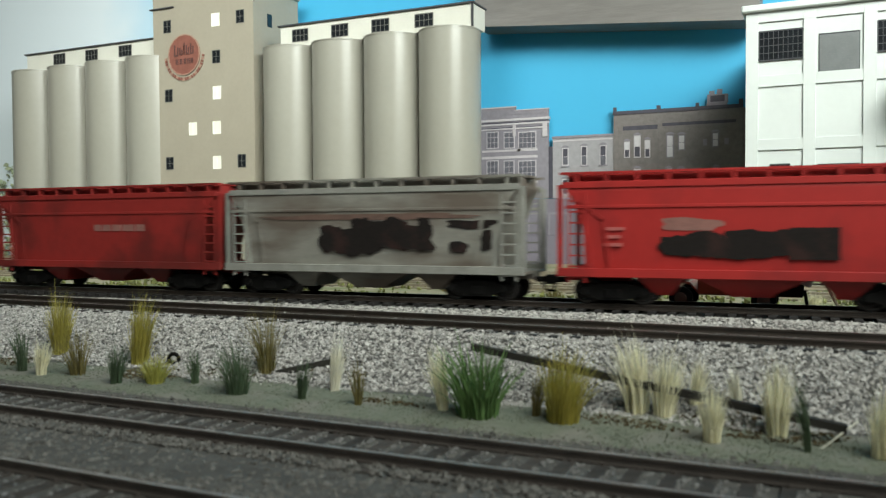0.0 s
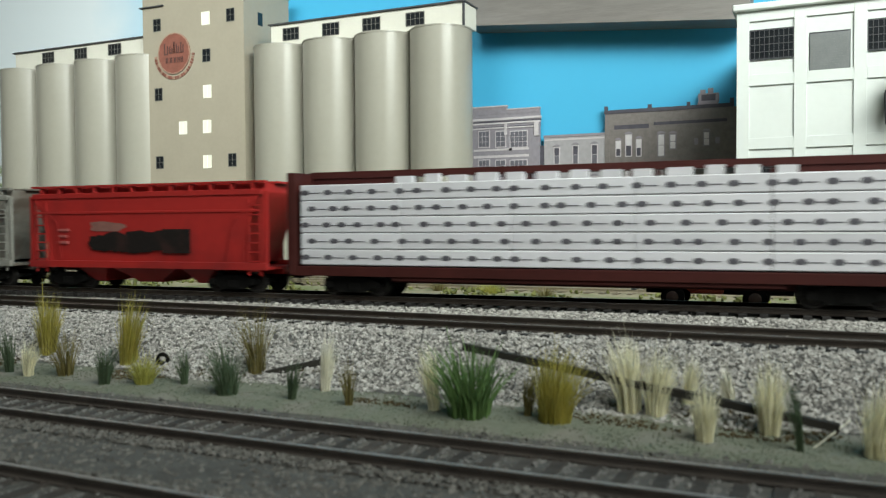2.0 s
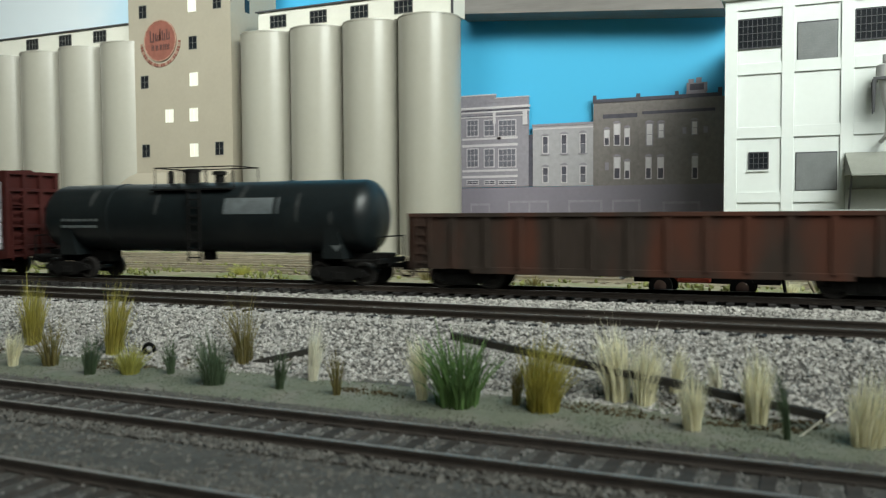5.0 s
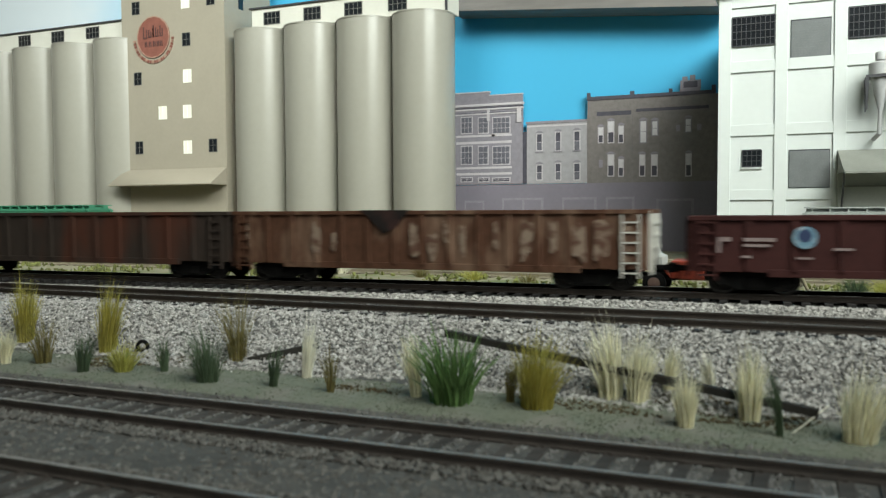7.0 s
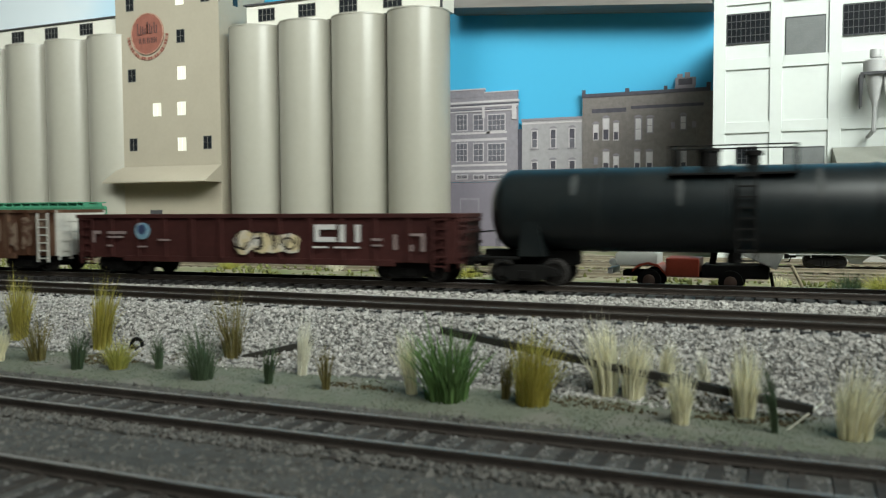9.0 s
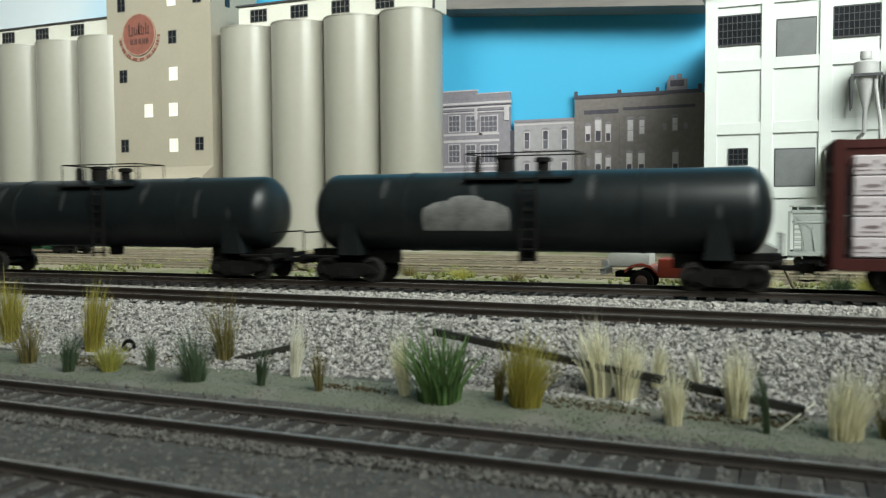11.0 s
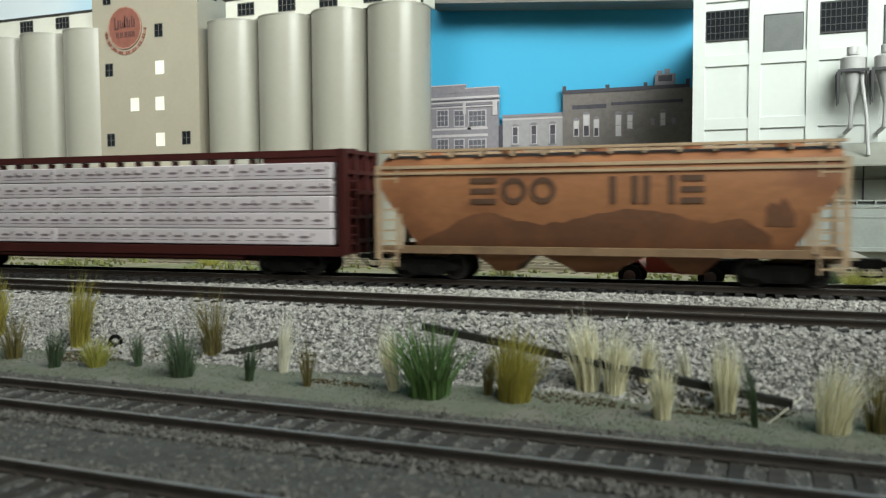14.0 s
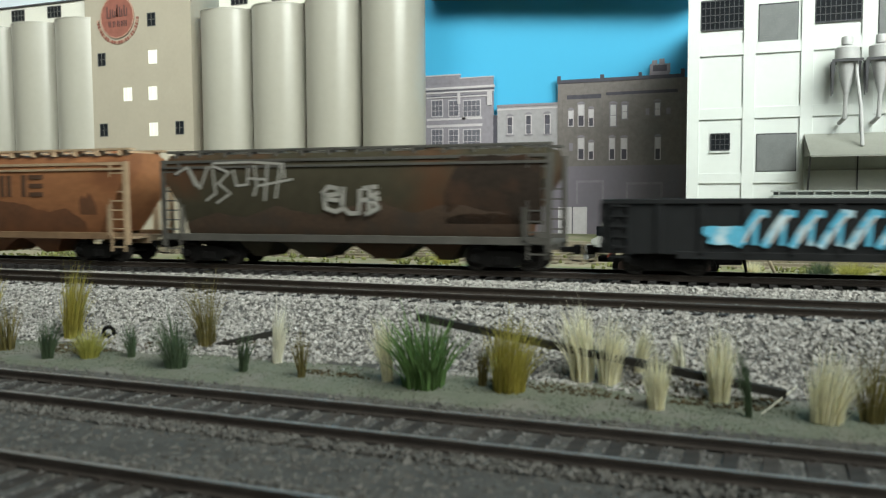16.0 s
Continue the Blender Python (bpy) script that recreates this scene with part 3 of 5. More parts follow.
h2 = flat_house(0, [("wall", PRINT_PALE, [(-222, 52.3, -168, 104.5)], 0), ("coping", PRINT_GREY, [(-222.5, 104.5, -167.8, 106.6)], -0.6), ("frieze", PRINT_LIGHT, [(-222, 101.8, -168, 103)], -0.3),
                    ("sill", PRINT_GREY, [(x, z, x + 8, z + 1) for x in (-214.5, -197.7, -181) for z in (79.2,)], -0.7)], "flat pale stone printed town house")
wins(h2, [(-213.3, 96.1, -207.6, 80.7), (-196.5, 97, -190.9, 80.1), (-180.0, 97.1, -174.1, 79.5), (-213.3, 69.0, -207.6, 55.1), (-196.5, 70, -190.9, 54.8), (-180.0, 69.6, -174.0, 54.5)], PRINT_LIGHT, (PRINT_PANE, PRINT_DARK), hood=PRINT_GREY)
h3 = flat_house(0, [("wall", PRINT_BROWN, [(-168, 52, -61, 122)], -0.2), ("coping", PRINT_DARK, [(-168.5, 122, -64, 125)], -0.9), ("frieze", PRINT_DARK, [(-160, 108.5, -131, 112), (-127, 110.5, -68, 113)], -0.4),
                    ("finial", PRINT_DARK, [(-168.5, 125, -166, 128.5), (-132, 125, -129, 128), (-100.5, 125, -98, 128), (-67, 122, -64, 129)], -0.4),
                    ("chimney", PRINT_GREY, [(-92, 125, -76, 127), (-91.5, 127, -75.5, 134), (-90, 134, -86, 137), (-84, 134, -80, 138)], 0.4), ("chimney_mark", PRINT_DARK, [(-89, 128, -78, 133)], 0.1),
                    ("pilaster", PRINT_BROWN, [(-168, 52, -164, 112), (-133.5, 52, -130, 108), (-69, 52, -65, 118)], -0.8)], "flat brown brick printed town house with a chimney")
wins(h3, [(-159.0, 99.1, -154.1, 85.5), (-150.8, 103.9, -145.0, 85.2), (-141.8, 99.7, -137.0, 84.9), (-150.7, 75.9, -144.9, 57.2), (-141.7, 71.8, -136.9, 57.0), (-124.3, 75.1, -119.1, 56.7), (-114.6, 74.8, -109.0, 56.5), (-87.0, 74.8, -81.9, 55.9)],
     PRINT_LIGHT, (PRINT_DARK, PRINT_GLASS), hood=PRINT_GREY)
wins(h3, [(-124.0, 103.1, -117.9, 84.2), (-114.3, 102.6, -108.7, 89.9), (-87.6, 103.2, -82.2, 91.5)], PRINT_GREY, (PRINT_GLASS, PRINT_GLASS), hood=PRINT_GREY)
wins(h3, [(-95.2, 99.0, -90.6, 86.4), (-78.8, 99.1, -73.8, 86.6), (-158.9, 72.3, -154.0, 57.4)], PRINT_BROWN, (PRINT_BROWN, PRINT_GREY))
TREE = shader("printed_pale_foliage", (0.34, 0.38, 0.25), 0.8, 0.3, 10, per_piece=0.35)
rr = np.random.default_rng(3)
tp = np.column_stack([rr.normal(-900, 26, 700), rr.uniform(703, 706, 700), rr.uniform(-5, 112, 700) * rr.uniform(0.75, 1.0, 700)])
scatter("backdrop_tree", tp, rr.uniform(1.5, 4.5, 700), TREE, seed=8, label="pale green trees on the far end of the backdrop")
shop = flat_house(0, [("wall", PRINT_PLAIN, [(-305, -5.5, -58, 52)], -0.3), ("shop_window", PRINT_GREY, [(-281, 20, -262, 38), (-245, 20, -207, 40), (-190, 20, -160, 40), (-152, 20, -128, 40), (-110, 20, -80, 38)], -0.6),
                      ("shop_blind", PRINT_PLAIN, [(-279.5, 20, -263.5, 36), (-243, 20, -226, 38), (-224, 20, -209, 38), (-188, 20, -162, 38), (-150, 20, -130, 38), (-108, 20, -82, 36)], -0.8)],
                  "plain grey printed shop fronts along the street")


door = part("garage_door", box(bmesh.new(), -167.2, -142.3, -1.2, 0, -5.5 + 5.5, 17.4 + 5.5), PRINT_GLASS, shop, "pale double garage door")
part("door_gap", box(bmesh.new(), (-167.2 + -142.3) / 2 - 0.4, (-167.2 + -142.3) / 2 + 0.4, -1.5, -1.2, -5.5 + 5.5, 17.4 + 5.5), PRINT_DARK, door)
part("door_mark", box(bmesh.new(), -167.2 + 4, -167.2 + 6.5, -1.5, -1.2, -5.5 + 12, -5.5 + 16), PRINT_DARK, door)


# ---------------------------------------------------------------- rolling stock
BLACK = shader("black_truck_plastic", (0.008, 0.0075, 0.007), 0.85, 0.3, 4, spec=0.15)
WHEEL = shader("dark_wheel_steel", (0.035, 0.032, 0.03), 0.5, 0.3, 4, metal=0.5)
RED = shader("bright_red_car_paint", (0.36, 0.022, 0.019), 0.5, 0.12, 30, second=(0.23, 0.018, 0.017), amount=0.35)
RED_OLD = shader("dull_red_car_paint", (0.28, 0.024, 0.02), 0.55, 0.15, 30, second=(0.14, 0.018, 0.015), amount=0.55)
GREY_CAR = shader("weathered_grey_car_paint", (0.235, 0.225, 0.195), 0.65, 0.2, 25, second=(0.125, 0.10, 0.08), amount=0.7, stretch=(0.5, 1, 1.5))
MAROON = shader("maroon_car_paint", (0.052, 0.012, 0.010), 0.6, 0.25, 25, spec=0.2)
BROWN_GON = shader("rust_brown_gondola", (0.032, 0.023, 0.018), 0.8, 0.35, 22, second=(0.07, 0.025, 0.015), amount=0.42, stretch=(1, 1, 0.3), spec=0.2)
RUST_GON = shader("peeling_rust_gondola", (0.072, 0.032, 0.018), 0.75, 0.5, 12, second=(0.17, 0.105, 0.07), amount=0.32, stretch=(1.0, 1, 0.4), spec=0.2)
DARK_MAROON = shader("dark_maroon_gondola", (0.050, 0.015, 0.013), 0.7, 0.3, 20, spec=0.2)
BLACK_PAINT = shader("black_car_paint", (0.015, 0.016, 0.017), 0.55, 0.25, 25, spec=0.25)
TANK_PAINT = shader("black_tank_paint", (0.008, 0.011, 0.012), 0.36, 0.4, 30, spec=0.32, second=(0.015, 0.018, 0.018), amount=0.35)
TANK_DUST = shader("grey_tank_dust", (0.028, 0.031, 0.031), 0.6, 0.5, 5, second=(0.012, 0.014, 0.014), amount=0.5)
ORANGE = shader("rusty_orange_hopper", (0.28, 0.118, 0.05), 0.6, 0.25, 30, second=(0.18, 0.07, 0.03), amount=0.5, stretch=(0.7, 1, 1.4))
ORANGE_LOW = shader("rust_stain_on_hopper", (0.13, 0.056, 0.027), 0.7, 0.3, 20, second=(0.18, 0.074, 0.033), amount=0.5)
CREAM = shader("faded_cream_paint", (0.42, 0.30, 0.19), 0.6, 0.2, 14)
DARKHOP = shader("dark_rusty_hopper", (0.045, 0.039, 0.024), 0.7, 0.3, 45, second=(0.075, 0.036, 0.018), amount=0.45, spec=0.2)
PATCH = shader("black_painted_patch", (0.015, 0.012, 0.011), 0.8, 0.45, 9, second=(0.034, 0.018, 0.016), amount=0.42, spec=0.12)
LETTER = shader("dark_letter_paint", (0.095, 0.05, 0.03), 0.6, 0.2, 8)
WHITE_MARK = shader("white_stencil_paint", (0.62, 0.60, 0.58), 0.6, 0.15, 6)
PALE_MARK = shader("faded_pale_paint", (0.25, 0.115, 0.095), 0.65, 0.3, 8)
CYAN = shader("blue_spray_paint", (0.10, 0.42, 0.60), 0.55, 0.3, 8, second=(0.55, 0.68, 0.72), amount=0.45)
YELLOW_MARK = shader("faded_yellow_spray", (0.60, 0.50, 0.30), 0.6, 0.3, 5, second=(0.62, 0.58, 0.52), amount=0.5)
WRAP = shader("white_lumber_wrap", (0.62, 0.61, 0.64), 0.5, 0.07, 12, per_piece=-0.06)
WRAP_PINK = shader("pinkish_lumber_wrap", (0.60, 0.54, 0.56), 0.5, 0.07, 12, per_piece=-0.06)
PRINT_INK = shader("grey_wrap_print", (0.10, 0.095, 0.11), 0.6, 0.3, 3)
PINK_INK = shader("brownish_wrap_print", (0.22, 0.17, 0.18), 0.6, 0.3, 3)


def rolling_truck(parent, x):
    """A freight truck: two side frames, a bolster and four wheels on two axles."""
    t = part("truck", box(bmesh.new(), -3.2, 3.2, -12, 12, 3.5, 6.6), BLACK, parent, at=(x, 0, 0), bevel=0.4)
    for s in (-1, 1):
        bm = bmesh.new()
        prof = [(-13.5, 4.2), (-12, 6.2), (-5, 7.8), (5, 7.8), (12, 6.2), (13.5, 4.2), (9, 3.6), (5.5, 1.7), (-5.5, 1.7), (-9, 3.6)]
        loft(bm, [[(a, s * y, b) for a, b in prof] for y in (10.2, 12.2)])
        for q in (-2, 0, 2):
            rod(bm, (q, s * 12.3, 2.6), (q, s * 12.3, 5.6), 0.8, 6)
        for q in (-10.5, 10.5):
            rod(bm, (q, s * 11, 4.9), (q, s * 13.2, 4.9), 1.5, 8)
        part("side_frame", bm, BLACK, t)
    for q in (-10.2, 10.2):
        bm = bmesh.new()
        rod(bm, (0, -9, 0), (0, 9, 0), 1.0, 8)
        for s in (-1, 1):
            spin(bm, [(s * 7.6, 5.4), (s * 8.1, 5.3), (s * 8.3, 4.8), (s * 10.0, 4.7), (s * 10.1, 3.7), (s * 9.3, 3.5), (s * 9.4, 1.2)], 20, "y")
        part("wheelset", bm, WHEEL, t, "dark steel wheels on an axle", at=(q, 0, 4.8))
    return t


def coupler(parent, x, s):
    bm = bmesh.new()
    box(bm, min(x, x + s * 7), max(x, x + s * 7), -1, 1, 7, 9)
    box(bm, min(x + s * 5, x + s * 8.5), max(x + s * 5, x + s * 8.5), -2, 2, 6.3, 9.8)
    part("coupler", bm, BLACK, parent, bevel=0.3)
    bm = bmesh.new()
    rod(bm, (x + s * 3, -5, 9), (x + s * 5, -2, 4), 0.4, 6)
    rod(bm, (x + s * 5, -2, 4), (x + s * 8, 1, 3.4), 0.4, 6)
    part("air_hose", bm, BLACK, parent)


def ladder(parent, x, y, z0, z1, w, material, step=4.0, along="x"):
    bm = bmesh.new()
    if along == "x":
        for e in (0, w):
            box(bm, x + e - 0.35, x + e + 0.35, y - 0.35, y + 0.35, z0, z1)
        z = z0 + step * 0.5
        while z < z1:
            box(bm, x, x + w, y - 0.3, y + 0.3, z - 0.3, z + 0.3)
            z += step
    else:
        for e in (0, w):
            box(bm, x - 0.35, x + 0.35, y + e - 0.35, y + e + 0.35, z0, z1)
        z = z0 + step * 0.5
        while z < z1:
            box(bm, x - 0.3, x + 0.3, y, y + w, z - 0.3, z + 0.3)
            z += step
    return part("ladder", bm, material, parent)


def strokes(bm, path, w, y, s=1):
    """A painted line of given width along points (x, z) on a side of the car."""
    for (x0, z0), (x1, z1) in zip(path[:-1], path[1:]):
        d = Vector((x1 - x0, z1 - z0))
        if d.length < 0.01:
            continue
        n = Vector((-d.y, d.x)).normalized() * w / 2
        e = d.normalized() * w * 0.25
        a = [(x0 - e.x + n.x, z0 - e.y + n.y), (x1 + e.x + n.x, z1 + e.y + n.y), (x1 + e.x - n.x, z1 + e.y - n.y), (x0 - e.x - n.x, z0 - e.y - n.y)]
        loft(bm, [[(p[0], yy, p[1]) for p in a] for yy in (y, y + 0.12)])


def blob(bm, x0, x1, z0, z1, y, seed, rough=0.25, n=26):
    """An uneven painted patch."""
    r = random.Random(seed)
    pts = []
    wob = [r.uniform(-rough, rough * 0.4) for _ in range(n)]
    wob = [(wob[i - 1] + 2 * wob[i] + wob[(i + 1) % n]) / 3 for i in range(n)]
    for i in range(n):
        a = 2 * math.pi * i / n
        c, s = math.cos(a), math.sin(a)
        k = 1 / max(abs(c), abs(s)) ** 0.75
        f = 1 + wob[i]
        pts.append(((x0 + x1) / 2 + (x1 - x0) / 2 * c * k * f * 0.93, (z0 + z1) / 2 + (z1 - z0) / 2 * s * k * f * 0.93))
    loft(bm, [[(p[0], yy, p[1]) for p in pts] for yy in (y, y + 0.12)])


def scrawl(bm, x, z, w, h, width, y, seed):
    """One sprayed glyph: a few bent strokes."""
    r = random.Random(seed)
    for _ in range(2):
        a0 = r.uniform(0, 6.28)
        span = r.uniform(2.2, 5.0) * r.choice((-1, 1))
        rx, rz = w * r.uniform(0.28, 0.5), h * r.uniform(0.3, 0.5)
        cx, cz = x + w * 0.5 + r.uniform(-0.15, 0.15) * w, z + h * 0.5 + r.uniform(-0.12, 0.12) * h
        strokes(bm, [(cx + rx * math.cos(a0 + span * k / 9), cz + rz * math.sin(a0 + span * k / 9)) for k in range(10)], width, y)
    strokes(bm, [(x + w * r.uniform(0.1, 0.9), z + h * 1.02), (x + w * r.uniform(0.2, 0.8), z + h * r.uniform(-0.1, 0.3))], width, y)


def bays(c, paint, edges, wide):
    """Discharge funnels side by side under a hopper, between the given places along it."""
    for a, b in zip(edges[:-1], edges[1:]):
        mid, w = (a + b) / 2, (b - a) / 2
        loops = [[(mid - e, -y, z), (mid + e, -y, z), (mid + e, y, z), (mid - e, y, z)]
                 for z, e, y in ((3.7, w * 0.34, wide - 5.5), (5.2, w * 0.40, wide - 4), (11.2, w - 0.3, wide), (13.2, w - 0.1, wide))]
        part("hopper_bay", loft(bmesh.new(), loops), paint, c, "funnel-shaped discharge bay")


def ribbed_hopper(name, L, paint, label, top=48.6, trim=None):
    """Three-bay covered hopper with end slope sheets, roof walk and cages of ladders."""
    c = thing(name, (0, 0, 0), label, "hopper car", "freight cars of the train")
    h = L / 2
    bm = bmesh.new()
    stack(bm, [(13.0, h - 13.5, 14.8), (31, h - 8.5, 15.6), (41, h - 4.5, 15.6), (43.2, h - 3.0, 15.6), (44.2, h - 3.0, 15.0), (44.6, h - 3, 12.2), (top - 1.0, h - 3, 11.8)])
    part("body", bm, paint, c)
    for s in (-1, 1):
        part("eave_rail", box(bmesh.new(), -h + 2, h - 2, s * 15.4 - 0.7, s * 15.4 + 0.7, 42.6, 45.0), trim or paint, c, bevel=0.15)
        part("side_rib", box(bmesh.new(), -h + 3, h - 3, s * 15.5 - 0.5, s * 15.5 + 0.5, 35.2, 36.4), paint, c, bevel=0.15)
        part("side_sill", box(bmesh.new(), -h, h, s * 15.6 - 0.9, s * 15.6 + 0.9, 10.2, 13.4), trim or paint, c, bevel=0.15)
    for y0, y1, z1 in ((-5, 5, top), (-15.7, -12.6, top), (12.6, 15.7, top)):
        part("roof_walk", box(bmesh.new(), -h + 1, h - 1, y0, y1, z1 - 0.9, z1), paint, c, "grated roof walk")
    n = 12
    for i in range(n):
        x = -h + 7 + (L - 14) * i / (n - 1)
        part("roof_bracket", box(bmesh.new(), x - 0.6, x + 0.6, -15.5, 15.5, 44.4, top - 0.9), paint, c)
    for i in range(6):
        x = -h + 18 + (L - 36) * i / 5
        part("hatch", box(bmesh.new(), x - 4, x + 4, -10, -6, top - 2.4, top - 0.2), paint, c, bevel=0.4)
    bays(c, paint, (-0.295 * L, -0.151 * L, 0.151 * L, 0.295 * L), 14.6)
    for s in (-1, 1):
        for y in (-15.7, 15.7):
            bm = bmesh.new()
            strokes(bm, ((s * (h - 4), 42), (s * (h - 17), 31), (s * (h - 20), 13.4)), 1.3, y - 0.25)
            part("corner_rib", bm, paint, c, "bent rib along the slope sheet")
        for y in (-14.8, 14.8):
            bm = bmesh.new()
            box(bm, s * (h - 0.9) - 0.9, s * (h - 0.9) + 0.9, y - 0.7, y + 0.7, 11, 44)
            box(bm, s * (h - 12) - 0.7, s * (h - 12) + 0.7, y - 0.6, y + 0.6, 12, 30)
            part("end_post", bm, trim or paint, c)
            ladder(c, s * (h - 7.5) - (4.5 if s > 0 else -0.0) + (3.0 if s > 0 else -3), y * 1.06, 8, 41, 6.0, trim or paint)
        bm = bmesh.new()
        box(bm, min(s * (h - 25), s * h), max(s * (h - 25), s * h), -14.5, 14.5, 10.4, 11.4)
        box(bm, min(s * (h - 25), s * h), max(s * (h - 25), s * h), -3, 3, 8, 11)
        part("end_platform", bm, paint, c)
        rolling_truck(c, s * (h - 20))
        coupler(c, s * h, s)
    return c


def smooth_hopper(name, L, paint, label, trim, top=50.0, sill=None, square=False, bay_edges=(-46, -21.5, 21.5, 46)):
    """Covered hopper with rounded, post-free sides."""
    c = thing(name, (0, 0, 0), label, "hopper car", "freight cars of the train")
    h = L / 2
    lev = [(13.0, h - 17, 13.4), (16, h - 15, 14.4), (22, h - 11, 15.7), (29, h - 6.5, 16.3), (35, h - 2.5, 16.4), (40, h - 2.2, 16.0), (43.5, h - 2.2, 14.8), (46, h - 2.2, 12.4), (top - 2.0, h - 2.2, 8)]
    if square:
        lev = [(z, max(hx, h - 12) if z < 40 else hx, hy) for z, hx, hy in lev]
    part("body", stack(bmesh.new(), lev), paint, c)
    for s in (-1, 1):
        part("eave_rail", box(bmesh.new(), -h + 1, h - 1, s * 16.0 - 0.6, s * 16.0 + 0.6, 40.3, 41.3), trim, c)
        part("roof_rail", box(bmesh.new(), -h + 1, h - 1, s * 15.2 - 0.6, s * 15.2 + 0.6, 42.6, 43.8), trim, c)
        part("side_sill", box(bmesh.new(), -h, h, s * 14.6 - 0.9, s * 14.6 + 0.9, 10.2, 13.2), sill or trim, c, bevel=0.15)
    for y0, y1 in ((-13, -9), (9, 13)):
        part("roof_walk", box(bmesh.new(), -h + 1, h - 1, y0, y1, top - 1.0, top), trim, c, "grated roof walk on brackets")
    for i in range(14):
        x = -h + 6 + (L - 12) * i / 13
        part("roof_bracket", box(bmesh.new(), x - 0.5, x + 0.5, -14, 14, top - 3.2, top - 1.0), trim, c)
    for i in range(5):
        x = -h + 18 + (L - 36) * i / 4
        part("hatch", spin(bmesh.new(), [(top - 2.5, 4.4), (top - 0.5, 4.4), (top, 3.6)], 16, "z", (x, 0, 0)), paint, c)
    bays(c, paint, bay_edges, 13.4)
    for s in (-1, 1):
        for y in (-15.4, 15.4):
            bm = bmesh.new()
            box(bm, s * (h - 0.9) - 0.9, s * (h - 0.9) + 0.9, y - 0.7, y + 0.7, 8, 44)
            box(bm, s * (h - 10.5) - 0.6, s * (h - 10.5) + 0.6, y - 0.6, y + 0.6, 12, 34)
            part("end_post", bm, trim, c)
            ladder(c, s * (h - 5.5) - 3.5, y * 1.03, 5, 43, 7.0, trim)
        bm = bmesh.new()
        box(bm, min(s * (h - 24), s * h), max(s * (h - 24), s * h), -14.2, 14.2, 10.4, 11.4)
        box(bm, min(s * (h - 24), s * h), max(s * (h - 24), s * h), -3, 3, 8, 11)
        part("end_platform", bm, trim, c)
        rolling_truck(c, s * (h - 20))
        coupler(c, s * h, s)
    return c


def gondola(name, L, z1, paint, label, ribs=14, end_paint=None, rib_paint=None):
    c = thing(name, (0, 0, 0), label, "gondola car", "freight cars of the train")
    h = L / 2
    part("floor", box(bmesh.new(), -h, h, -14.8, 14.8, 8, 9.2), paint, c)
    for s in (-1, 1):
        part("side", box(bmesh.new(), -h, h, s * 15.3 - 0.5, s * 15.3 + 0.5, 8, z1), paint, c)
        part("end_wall", box(bmesh.new(), s * (h - 0.6) - 0.6, s * (h - 0.6) + 0.6, -14.8, 14.8, 8, z1), paint, c)
    for s in (-1, 1):
        part("top_chord", box(bmesh.new(), -h - 0.4, h + 0.4, s * 15.8 - 0.9, s * 15.8 + 0.9, z1 - 1.0, z1 + 0.6), paint, c, bevel=0.15)
        part("side_sill", box(bmesh.new(), -h * 0.72, h * 0.72, s * 15.6 - 0.5, s * 15.6 + 0.5, 6.4, 9.0), paint, c, bevel=0.15)
        part("end_chord", box(bmesh.new(), s * h - 0.8, s * h + 0.8, -14.8, 14.8, z1 - 1.0, z1 + 0.6), paint, c, bevel=0.15)
    for s in (-1, 1):
        for i in range(ribs):
            x = -h + 5 + (L - 10) * i / (ribs - 1)
            part("rib", box(bmesh.new(), x - 1.0, x + 1.0, min(s * 15.8, s * 16.6), max(s * 15.8, s * 16.6), 8.4, z1 - 1), rib_paint or paint, c)
    for s in (-1, 1):
        ep = end_paint if (end_paint and s > 0) else paint
        ladder(c, s * (h - 6) - 3, -17.0, 5, z1 - 1, 6, ep, 3.6)
        ladder(c, s * (h + 0.8), -14, 6, z1 - 1, 7, ep, 3.6, "y")
        for k in range(4):
            part("end_rib", box(bmesh.new(), s * (h + 0.6) - 0.5, s * (h + 0.6) + 0.5, -14.5, 14.5, 10 + k * 4.6, 11.4 + k * 4.6), ep, c)
        if ep is not paint:
            part("end_sheet", box(bmesh.new(), s * (h + 0.3) - 0.4, s * (h + 0.3) + 0.4, -15.5, 15.5, 8, z1 + 0.2), ep, c, "chalky pale end sheet")
        rolling_truck(c, s * (h - 21))
        coupler(c, s * h, s)
    return c


